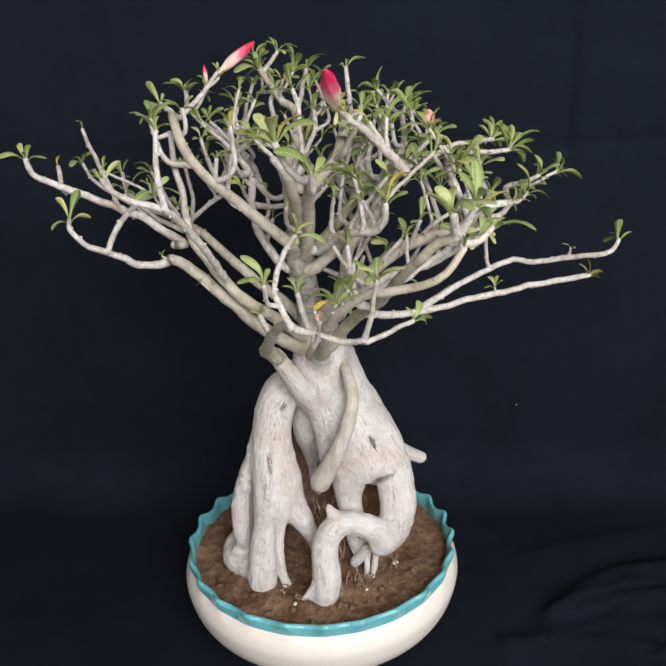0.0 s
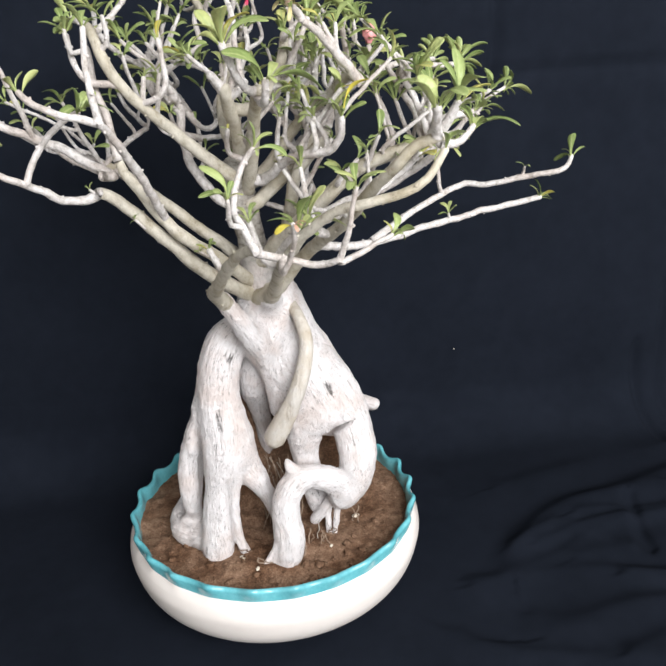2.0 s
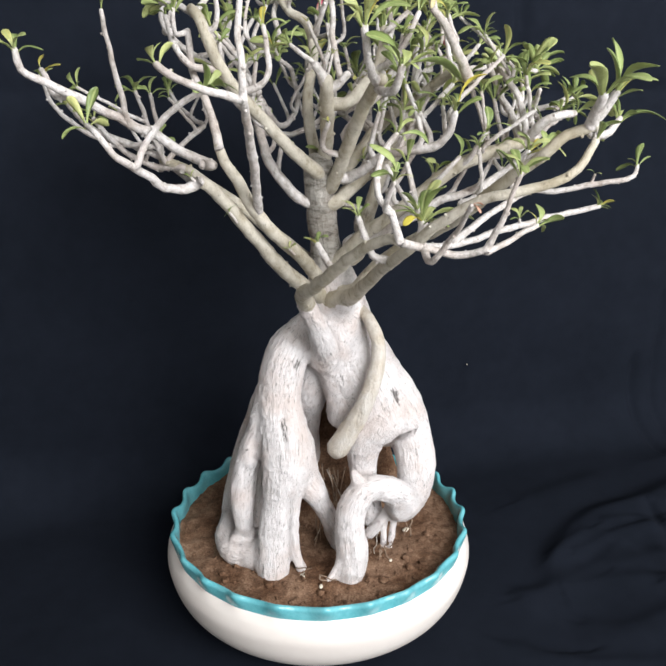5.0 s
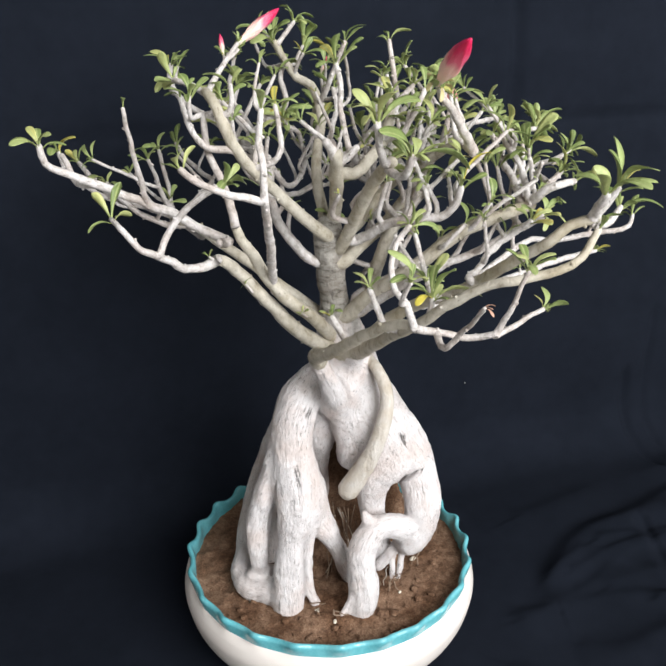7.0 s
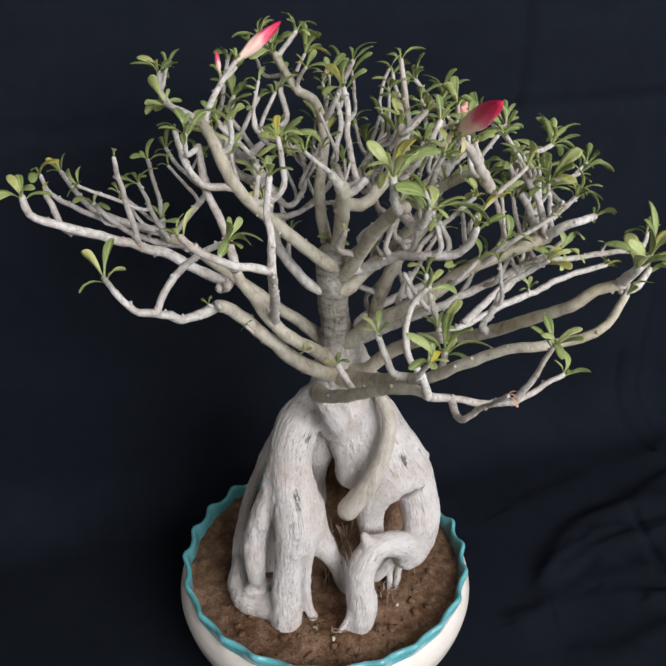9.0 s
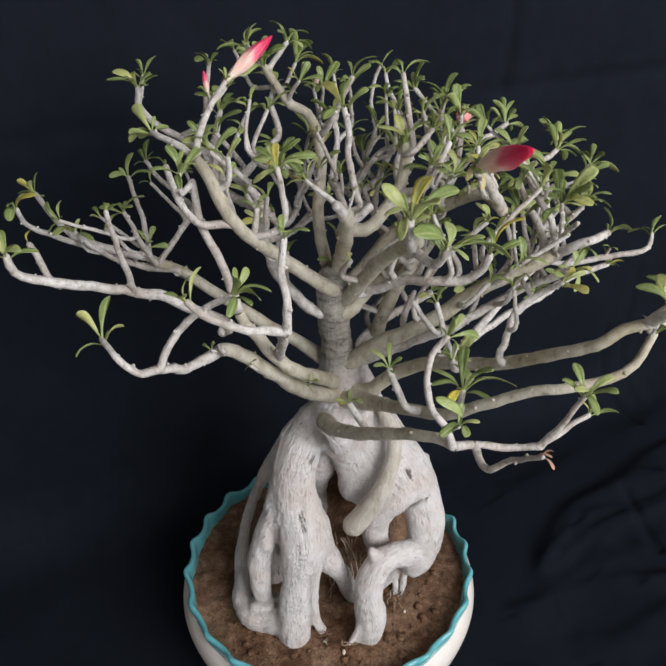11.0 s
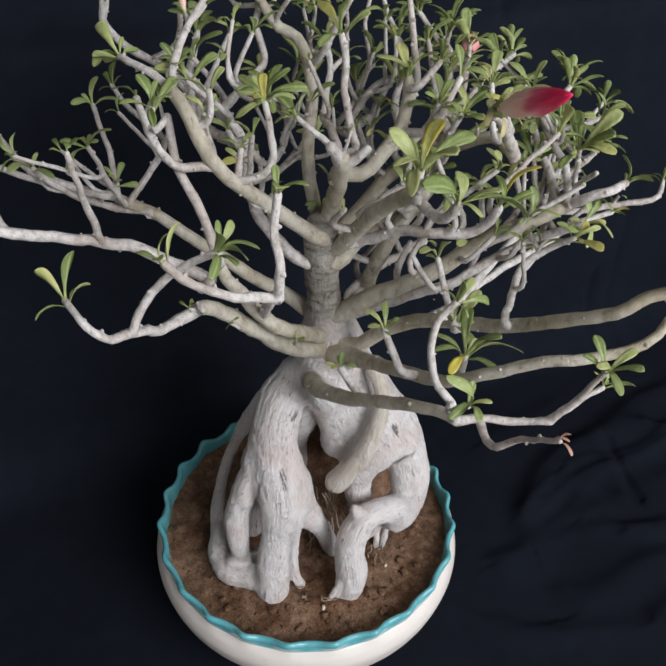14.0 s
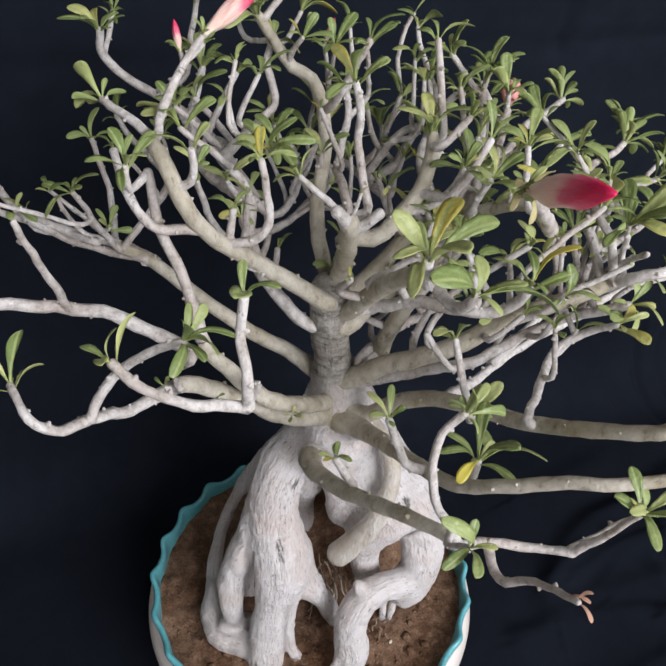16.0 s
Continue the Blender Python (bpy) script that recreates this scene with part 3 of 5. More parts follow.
# the trunk: swollen roots that flow into one another, as chains of (x, y, z, radius)
ROOTS = {
    "left leg": [(-0.022, -0.025, 0.352, 0.0200), (-0.043, -0.035, 0.330, 0.0235), (-0.053, -0.043, 0.287, 0.0240), (-0.052, -0.054, 0.240, 0.0275), (-0.053, -0.062, 0.210, 0.0255), (-0.063, -0.071, 0.172, 0.0172), (-0.069, -0.076, 0.133, 0.0172), (-0.072, -0.081, 0.098, 0.0180), (-0.074, -0.084, 0.072, 0.0170)],
    "calf": [(-0.058, -0.036, 0.292, 0.0165), (-0.076, -0.040, 0.248, 0.0140), (-0.093, -0.040, 0.198, 0.0148), (-0.098, -0.043, 0.160, 0.0142), (-0.098, -0.046, 0.136, 0.0108)],
    "outer root": [(-0.046, 0.000, 0.302, 0.0150), (-0.070, 0.020, 0.250, 0.0072), (-0.092, 0.026, 0.190, 0.0066), (-0.106, 0.020, 0.130, 0.0080), (-0.108, 0.004, 0.090, 0.0110)],
    "sole": [(-0.110, 0.004, 0.112, 0.0100), (-0.117, -0.020, 0.107, 0.0125), (-0.113, -0.042, 0.103, 0.0155), (-0.096, -0.056, 0.102, 0.0170), (-0.073, -0.070, 0.104, 0.0165)],
    "instep": [(-0.102, -0.046, 0.118, 0.0120), (-0.086, -0.052, 0.118, 0.0130), (-0.069, -0.062, 0.122, 0.0150)],
    "pillar": [(-0.045, -0.068, 0.220, 0.0140), (-0.046, -0.078, 0.188, 0.0074), (-0.047, -0.083, 0.150, 0.0048), (-0.046, -0.084, 0.112, 0.0050), (-0.040, -0.087, 0.090, 0.0056)],
    "buttress": [(-0.042, -0.056, 0.228, 0.0215), (-0.027, -0.062, 0.190, 0.0160), (-0.008, -0.062, 0.150, 0.0105), (0.009, -0.059, 0.100, 0.0095)],
    "tongue": [(0.016, -0.028, 0.348, 0.0310), (0.021, -0.034, 0.308, 0.0280), (0.021, -0.037, 0.276, 0.0215), (0.018, -0.036, 0.253, 0.0160)],
    "lobe": [(0.019, -0.024, 0.370, 0.0280), (0.030, -0.029, 0.329, 0.0340), (0.049, -0.037, 0.290, 0.0380), (0.063, -0.042, 0.254, 0.0350)],
    "lobe back": [(0.026, -0.016, 0.372, 0.0280), (0.033, -0.018, 0.329, 0.0360), (0.053, -0.022, 0.290, 0.0390), (0.072, -0.024, 0.247, 0.0390), (0.080, -0.004, 0.215, 0.0240)],
    "neck back": [(0.026, -0.016, 0.318, 0.0330), (0.015, -0.024, 0.352, 0.0340), (0.014, -0.026, 0.390, 0.0290), (0.006, -0.030, 0.430, 0.0190)],
    "right leg": [(0.062, -0.042, 0.304, 0.0210), (0.081, -0.043, 0.268, 0.0265), (0.096, -0.051, 0.227, 0.0245), (0.101, -0.060, 0.193, 0.0228), (0.096, -0.070, 0.168, 0.0205), (0.079, -0.076, 0.150, 0.0185)],
    "arch": [(0.084, -0.076, 0.157, 0.0185), (0.056, -0.087, 0.181, 0.0148), (0.032, -0.095, 0.190, 0.0145), (0.015, -0.101, 0.178, 0.0160), (0.009, -0.105, 0.154, 0.0166), (0.012, -0.109, 0.125, 0.0170), (0.009, -0.111, 0.102, 0.0162), (0.006, -0.111, 0.080, 0.0150)],
    "knob": [(0.026, -0.095, 0.196, 0.0085), (0.018, -0.095, 0.207, 0.0062), (0.016, -0.096, 0.214, 0.0040)],
    "inner leg": [(0.048, -0.047, 0.250, 0.0300), (0.040, -0.050, 0.214, 0.0190), (0.043, -0.050, 0.174, 0.0150), (0.054, -0.048, 0.120, 0.0130)],
    "shade root": [(-0.062, 0.012, 0.215, 0.0120), (-0.067, 0.012, 0.145, 0.0130), (-0.071, 0.004, 0.085, 0.0140)],
    "strut": [(0.075, -0.070, 0.150, 0.0085), (0.060, -0.066, 0.128, 0.0065), (0.046, -0.062, 0.108, 0.0060)],
    "stub": [(0.085, 0.030, 0.225, 0.0160), (0.108, 0.030, 0.220, 0.0100), (0.125, 0.022, 0.216, 0.0085), (0.136, 0.016, 0.214, 0.0075)],
    "back root": [(0.002, -0.004, 0.320, 0.0220), (-0.009, -0.002, 0.280, 0.0225), (-0.009, 0.006, 0.250, 0.0170), (-0.006, 0.020, 0.212, 0.0115), (0.000, 0.026, 0.160, 0.0110)],
    "arm": [(0.002, -0.046, 0.326, 0.0125), (-0.007, -0.060, 0.347, 0.0130), (-0.016, -0.079, 0.368, 0.0112), (-0.026, -0.089, 0.389, 0.0098), (-0.036, -0.098, 0.411, 0.0088), (-0.040, -0.112, 0.420, 0.0060)],
    "shoulder": [(0.006, -0.040, 0.380, 0.0190), (0.011, -0.060, 0.391, 0.0120), (0.015, -0.078, 0.403, 0.0070)],
    "prop": [(0.062, -0.068, 0.128, 0.0032), (0.061, -0.070, 0.101, 0.0032), (0.060, -0.074, 0.069, 0.0030)],
    "prop beside": [(0.073, -0.070, 0.137, 0.0040), (0.070, -0.072, 0.106, 0.0034), (0.065, -0.076, 0.078, 0.0030)],
    "claw": [(0.004, -0.112, 0.122, 0.0060), (-0.008, -0.115, 0.110, 0.0036), (-0.018, -0.118, 0.098, 0.0026), (-0.024, -0.121, 0.086, 0.0022)],
    "claw below": [(0.002, -0.112, 0.113, 0.0050), (-0.007, -0.116, 0.102, 0.0030), (-0.013, -0.120, 0.085, 0.0024)],
    "column": [(0.008, -0.030, 0.328, 0.0280), (0.005, -0.031, 0.352, 0.0325), (0.008, -0.032, 0.382, 0.0305), (0.004, -0.033, 0.424, 0.0180), (0.000, -0.037, 0.450, 0.0152), (-0.006, -0.044, 0.487, 0.0146), (-0.011, -0.055, 0.530, 0.0140)],
}
# grooves cut back into it: the slit beside the tongue, the crease over the hollow, the seam of the left leg
GROOVES = [
    [(-0.021, -0.058, 0.314, 0.0030), (-0.015, -0.046, 0.302, 0.0060), (-0.009, -0.040, 0.280, 0.0075), (-0.006, -0.036, 0.250, 0.0085)],
    [(0.1000, -0.0800, 0.2450, 0.0008), (0.0900, -0.0830, 0.2395, 0.0019), (0.0770, -0.0830, 0.2315, 0.0029), (0.0640, -0.0810, 0.2230, 0.0042)],
    [(0.1000, -0.0740, 0.2450, 0.0009), (0.0900, -0.0770, 0.2395, 0.0022), (0.0770, -0.0770, 0.2315, 0.0032), (0.0640, -0.0750, 0.2230, 0.0047)],
    [(0.1000, -0.0680, 0.2450, 0.0010), (0.0900, -0.0710, 0.2395, 0.0024), (0.0770, -0.0710, 0.2315, 0.0036), (0.0640, -0.0690, 0.2230, 0.0052)],
    [(0.1000, -0.0620, 0.2450, 0.0011), (0.0900, -0.0650, 0.2395, 0.0025), (0.0770, -0.0650, 0.2315, 0.0038), (0.0640, -0.0630, 0.2230, 0.0055)],
    [(0.1000, -0.0560, 0.2450, 0.0011), (0.0900, -0.0590, 0.2395, 0.0026), (0.0770, -0.0590, 0.2315, 0.0040), (0.0640, -0.0570, 0.2230, 0.0057)],
    [(0.0770, -0.054, 0.2290, 0.0044), (0.0670, -0.0500, 0.2140, 0.0080), (0.0680, -0.0420, 0.1900, 0.0100)],
    [(-0.0255, -0.0580, 0.3620, 0.0016), (-0.0250, -0.0540, 0.3420, 0.0026), (-0.0230, -0.0500, 0.3220, 0.0034)],
    [(-0.0060, -0.0640, 0.4040, 0.0014), (-0.0030, -0.0680, 0.3920, 0.0022), (0.0020, -0.0690, 0.3800, 0.0016)],
    [(-0.0770, -0.0600, 0.2500, 0.0014), (-0.0795, -0.0600, 0.2100, 0.0052), (-0.0815, -0.0600, 0.1600, 0.0072), (-0.0835, -0.0600, 0.1250, 0.0045)],
    [(-0.0740, -0.0480, 0.2380, 0.0016), (-0.0775, -0.0480, 0.2050, 0.0056), (-0.0800, -0.0480, 0.1600, 0.0078), (-0.0820, -0.0480, 0.1300, 0.0045)],
    [(0.0380, -0.0640, 0.3640, 0.0040), (0.0370, -0.0700, 0.3400, 0.0040), (0.0300, -0.0720, 0.3000, 0.0040), (0.0180, -0.0700, 0.2640, 0.0030)],
]
SCARS = [(-0.0545, -0.0800, 0.265, 0.0050, 0.028, 0.03), (0.0700, -0.0690, 0.285, 0.0050, 0.020, -0.45), (-0.034, -0.062, 0.328, 0.009, 0.012, 0.6)]


def chain_frames(rows, step=0.006):
    """Points, radii, run length and a carried frame along a chain."""
    pts = np.array(spline(rows, step))
    c, r = pts[:, :3], pts[:, 3]
    d = np.gradient(c, axis=0)
    d /= np.linalg.norm(d, axis=1)[:, None]
    up = np.cross(d[0], (0.31, 0.9, 0.2))
    ups = []
    for t in d:
        up = up - t * (up @ t)
        up = up / np.linalg.norm(up)
        ups.append(up)
    run = np.concatenate(([0], np.cumsum(np.linalg.norm(np.diff(c, axis=0), axis=1))))
    return c, r, d, np.array(ups), run


def chain_field(p, c, r):
    """Distance from points p to a chain, with the nearest segment and the place on it."""
    best, near, where = np.full(len(p), 9.0, np.float32), np.zeros(len(p), int), np.zeros(len(p), np.float32)
    for i in range(len(c) - 1):
        ab = c[i + 1] - c[i]
        u = np.clip((p - c[i]) @ ab / (ab @ ab), 0, 1)
        q = p - c[i] - u[:, None] * ab
        dist = np.sqrt((q * q).sum(1)) - (r[i] + (r[i + 1] - r[i]) * u)
        m = dist < best
        best[m], near[m], where[m] = dist[m], i, u[m]
    return best, near, where


def lattice_noise(p, seed=0):
    """Smooth noise from -1 to 1 at many points at once."""
    f = np.floor(p).astype(np.int64)
    w = p - f
    w = w * w * (3 - 2 * w)
    out = np.zeros(len(p))
    for dx in (0, 1):
        for dy in (0, 1):
            for dz in (0, 1):
                h = (f[:, 0] + dx) * 374761393 + (f[:, 1] + dy) * 668265263 + (f[:, 2] + dz) * 2147483647 + seed * 97531
                h = (h ^ (h >> 13)) * 1274126177 & 0xFFFFFFFF
                v = ((h ^ (h >> 16)) & 0xFFFF) / 32767.5 - 1
                out += v * np.where(dx, w[:, 0], 1 - w[:, 0]) * np.where(dy, w[:, 1], 1 - w[:, 1]) * np.where(dz, w[:, 2], 1 - w[:, 2])
    return out


def fused_trunk(cell=0.0016, blend=0.0065):
    """One skin round all the chains, softly joined, with grooves, fibres and wrinkles in relief."""
    lo, hi = np.array((-0.140, -0.165, 0.060)), np.array((0.156, 0.078, 0.556))
    n = np.ceil((hi - lo) / cell).astype(int) + 1
    field = np.full(n, 0.05, np.float32)
    chains = [chain_frames(rows) for rows in ROOTS.values()]
    soft = {"prop": 0.0020, "prop beside": 0.0020, "strut": 0.0030, "claw": 0.0025, "buttress": 0.012, "pillar": 0.008, "arm": 0.0035, "calf": 0.0040, "outer root": 0.0035, "inner leg": 0.012}
    names = list(ROOTS)
    for k, (c, r, *_) in enumerate(chains + [chain_frames(rows) for rows in GROOVES]):
        pad = r.max() + 0.012
        i0 = np.maximum(((c.min(0) - pad - lo) / cell).astype(int), 0)
        i1 = np.minimum(((c.max(0) + pad - lo) / cell).astype(int) + 1, n)
        axes = [lo[a] + cell * np.arange(i0[a], i1[a]) for a in range(3)]
        g = np.stack(np.meshgrid(*axes, indexing="ij"), -1).reshape(-1, 3).astype(np.float32)
        d = chain_field(g, c, r)[0].reshape(tuple(i1 - i0))
        cut = (slice(i0[0], i1[0]), slice(i0[1], i1[1]), slice(i0[2], i1[2]))
        old = field[cut]
        if k < len(chains):
            join = soft.get(names[k], blend)
            h = np.maximum(join - np.abs(old - d), 0) / join
            field[cut] = np.minimum(old, d) - h * h * join / 4
        else:
            h = np.maximum(0.003 - np.abs(old + d), 0) / 0.003
            field[cut] = np.maximum(old, -d) + h * h * 0.003 / 4
    # a vertex in each cell that the skin crosses
    inside = field < 0
    corner = [(a, b, c) for a in (0, 1) for b in (0, 1) for c in (0, 1)]
    count = sum(inside[a:n[0] - 1 + a, b:n[1] - 1 + b, c:n[2] - 1 + c].astype(np.int8) for a, b, c in corner)
    cells = np.argwhere((count > 0) & (count < 8))
    number = np.full(n - 1, -1, int)
    number[tuple(cells.T)] = np.arange(len(cells))
    value = np.stack([field[tuple((cells + q).T)] for q in corner], 1)
    total, hits = np.zeros((len(cells), 3)), np.zeros(len(cells))
    for i, p in enumerate(corner):
        for j, q in enumerate(corner):
            if j > i and sum(abs(a - b) for a, b in zip(p, q)) == 1:
                va, vb = value[:, i], value[:, j]
                m = (va < 0) != (vb < 0)
                t = np.where(m, va / np.where(m, va - vb, 1), 0)[:, None]
                total += np.where(m[:, None], np.array(p) * (1 - t) + np.array(q) * t, 0)
                hits += m
    verts = lo + cell * (cells + total / hits[:, None])
    faces = []
    for axis in range(3):
        o1, o2 = [np.eye(3, dtype=int)[k] for k in ((axis + 1) % 3, (axis + 2) % 3)]
        first = [slice(None)] * 3
        second = [slice(None)] * 3
        first[axis], second[axis] = slice(0, -1), slice(1, None)
        a, b = inside[tuple(first)], inside[tuple(second)]
        for flip in (False, True):
            e = np.argwhere(a & ~b if not flip else ~a & b)
            e = e[(e[:, (axis + 1) % 3] > 0) & (e[:, (axis + 2) % 3] > 0)]
            quad = [number[tuple((e + o).T)] for o in (-o1 - o2, -o2, 0 * o1, -o1)]
            faces.append(np.stack(quad if not flip else quad[::-1], 1))
    faces = np.concatenate(faces)
    faces = faces[(faces >= 0).all(1)]
    # flow: run along the nearest roots, shared softly where they meet
    grain, weight = np.zeros((len(verts), 3)), np.zeros(len(verts))
    for c, r, d, up, run in chains:
        pad = r.max() + 0.01
        m = np.where(((verts > c.min(0) - pad) & (verts < c.max(0) + pad)).all(1))[0]
        if not len(m):
            continue
        dist, i, u = chain_field(verts[m], c, r)
        u = u[:, None]
        rel = verts[m] - (c[i] * (1 - u) + c[i + 1] * u)
        upv = up[i] * (1 - u) + up[i + 1] * u
        side = np.cross(d[i], upv)
        local = np.stack(((rel * upv).sum(1), (rel * side).sum(1), 0.19 * (run[i] + u[:, 0] * (run[i + 1] - run[i]))), 1)
        w = np.exp(-np.maximum(dist, 0) / 0.0022) + 1e-9
        grain[m] += local * w[:, None]
        weight[m] += w
    grain /= np.maximum(weight, 1e-9)[:, None]
    normal = np.zeros_like(verts)
    fn = np.cross(verts[faces[:, 2]] - verts[faces[:, 0]], verts[faces[:, 3]] - verts[faces[:, 1]])
    for k in range(4):
        np.add.at(normal, faces[:, k], fn)
    normal /= np.maximum(np.linalg.norm(normal, axis=1), 1e-12)[:, None]
    fibre = lattice_noise(grain * 420, 1)
    lump = lattice_noise(verts * 55, 2) + 0.5 * lattice_noise(verts * 120, 3)
    pit = lattice_noise(verts * 260, 4)
    rings = np.exp(-((verts[:, 2] - 0.398) / 0.020) ** 2)
    wrinkle = 0.5 * np.sin(verts[:, 2] * 900 + 5 * lattice_noise(verts * 70, 5)) + 1.1 * lattice_noise(verts * np.array((130, 130, 300)), 6)
    push = 0.0005 * fibre + 0.0013 * lump + 0.0003 * pit + 0.0007 * rings * wrinkle
    for x, y, z, sx, sz, lean in SCARS:
        q = verts - np.array((x, y, z))
        along, across = q[:, 2] * math.cos(lean) + q[:, 0] * math.sin(lean), q[:, 0] * math.cos(lean) - q[:, 2] * math.sin(lean)
        e = (along / sz) ** 2 + (across / sx) ** 2 + (q[:, 1] / 0.02) ** 2 + 0.5 * fibre
        push -= 0.0016 * np.clip(1.3 - e, 0, 1)
    verts = verts + normal * push[:, None]
    me = bpy.data.meshes.new("trunk")
    me.from_pydata((verts - np.array((0, 0, 0.09))).tolist(), [], faces.tolist())
    flow = me.attributes.new("grain", "FLOAT_VECTOR", "POINT")
    flow.data.foreach_set("vector", grain.astype(np.float32).ravel())
    me.polygons.foreach_set("use_smooth", np.ones(len(faces), bool))
    me.materials.append(MAT_ROOT)
    return me


VINE = [(0.035, -0.040, 0.381, 0.0062), (0.042, -0.063, 0.370, 0.0068), (0.047, -0.077, 0.348, 0.0074), (0.042, -0.084, 0.320, 0.0084), (0.029, -0.085, 0.284, 0.0096), (0.014, -0.077, 0.251, 0.0118), (0.005, -0.070, 0.230, 0.0122)]
trunk = tagged(new("trunk", fused_trunk()), "swollen pale grey trunk with looping stilt roots")
trunk.parent = tree
bm = bmesh.new()
tube(bm, VINE, 0.004, 16, 0.10, 9.1, tip=0.9)
tree_part("wrapped_root", bm, MAT_VINE, tree, "smooth ochre root wrapped across the trunk")
rng = random.Random(8)
for i in range(34):
    bm = bmesh.new()
    if i < 16:
        x, y = 0.006 + rng.uniform(-0.014, 0.020), -0.052 + rng.uniform(-0.010, 0.012)
        top, spread = rng.uniform(0.06, 0.105), 0.007
    elif i < 30:
        x, y = rng.choice(((0.022, -0.108), (0.062, -0.078), (0.048, -0.092), (0.090, -0.062)))
        x, y, top, spread = x + rng.uniform(-0.012, 0.012), y + rng.uniform(-0.008, 0.008), rng.uniform(0.008, 0.030), 0.003
    else:
        x, y = rng.choice(((-0.040, -0.112), (-0.020, -0.122), (0.0, -0.126)))
        x, y, top, spread = x + rng.uniform(-0.015, 0.015), y + rng.uniform(-0.008, 0.008), rng.uniform(0.004, 0.010), 0.006
    z = min(soil_height(x, y), 0.13)
    p = [Vector((x, y, z + top))]
    for _ in range(5):
        p.append(p[-1] + Vector((rng.uniform(-1, 1) * spread, rng.uniform(-1, 1) * spread, -top / 5 + rng.uniform(-0.15, 0.15) * top / 5)))
    r = rng.choice((0.0004, 0.0005, 0.0007, 0.0010))
    tube(bm, [(*q, r) for q in p], 0.004, 5, 0.1)
    tree_part("fine_root", bm, MAT_ROOTLET if i % 5 else MAT_VINE, tree)


# leaves: spoon-shaped, folded along the rib, with real thickness
def leaf_mesh(width, rise, droop, fold, curl):
    """rise: how it lifts off the stalk; droop: how its outer half bends back; curl: twist to one side."""
    bm = bmesh.new()
    half = [(0.0, 0.15), (0.10, 0.17), (0.24, 0.27), (0.40, 0.46), (0.55, 0.68), (0.68, 0.88), (0.79, 1.0), (0.88, 0.98), (0.945, 0.80), (0.985, 0.50), (1.0, 0.22)]
    top, low = [], []
    for y, w in half:
        w = max(w * width, 0.016)
        z = rise * y - droop * max(0.0, y - 0.25) ** 2
        ra, rb = [], []
        for k in (-1, -0.5, 0, 0.5, 1):
            x = k * w
            zz = z + fold * abs(x) * (1 - 0.5 * y) + curl * k * w * y + 0.012 * math.sin(9 * y + 2 * k)
            side = x + 0.10 * curl * y * y
            ra.append(bm.verts.new((side, y * (1 - 0.10 * droop * y), zz + 0.014 * (1 - 0.7 * abs(k)))))
            rb.append(bm.verts.new((side, y * (1 - 0.10 * droop * y), zz - 0.014 * (1 - 0.7 * abs(k)))))
        top.append(ra)
        low.append(rb)
    for rows, flip in ((top, False), (low, True)):
        for r, s in zip(rows, rows[1:]):
            for k in range(4):
                f = (r[k], r[k + 1], s[k + 1], s[k])
                bm.faces.new(tuple(reversed(f)) if flip else f)
    for a, b in ((0, 1), (-1, -1)):
        for i in range(len(half) - 1):
            q = (top[i][a * 4 if a == 0 else 4], top[i + 1][a * 4 if a == 0 else 4], low[i + 1][a * 4 if a == 0 else 4], low[i][a * 4 if a == 0 else 4])
            bm.faces.new(q if a == 0 else tuple(reversed(q)))
    bm.faces.new([top[-1][k] for k in range(5)] + [low[-1][k] for k in reversed(range(5))])
    for f in bm.faces:
        f.smooth = True
    me = bpy.data.meshes.new("leaf")
    bm.to_mesh(me)
    bm.free()
    me.materials.append(MAT_LEAF)
    return me


LEAVES = [leaf_mesh(0.122, 0.12, 0.50, 0.75, 0.1), leaf_mesh(0.138, 0.20, 0.90, 0.60, 0.45), leaf_mesh(0.104, 0.20, 0.95, 0.65, -0.45), leaf_mesh(0.142, 0.08, 0.35, 0.65, -0.25), leaf_mesh(0.114, 0.24, 1.15, 0.50, 0.30)]
grown, tufts = [], []
rng = random.Random(21)


def rosette(parent, end, axis, count, size):
    """A tuft of leaves at the end of a twig."""
    axis = (axis * 0.8 + Vector((0, 0, 0.6))).normalized()
    a0 = rng.uniform(0, 6.28)
    u = axis.orthogonal().normalized()
    w = axis.cross(u)
    for i in range(count + (1 if count > 2 else 0)):
        a = a0 + i * 2.399 + rng.uniform(-0.3, 0.3)
        tilt = radians(rng.uniform(16, 48) + 26 * (i % 3 == 2))
        out = u * math.cos(a) + w * math.sin(a)
        d = (axis * math.cos(tilt) + out * math.sin(tilt)).normalized()
        n = (axis * math.sin(tilt) - out * math.cos(tilt)).normalized()
        n = (Matrix.Rotation(rng.uniform(-0.5, 0.5), 3, d) @ n).normalized()
        s = size * rng.choice((0.65, 0.92, 1.1, 1.25, 1.4)) * rng.uniform(0.9, 1.1)
        ob = new("leaf", rng.choice(LEAVES))
        x = d.cross(n).normalized()
        at = end - axis * rng.uniform(0, 0.25) * size - Vector((0, 0, 0.09))
        ob.matrix_basis = Matrix.Translation(at) @ Matrix((x, d, n)).transposed().to_4x4() @ Matrix.Diagonal((s, s, s, 1))
        ob.parent = parent


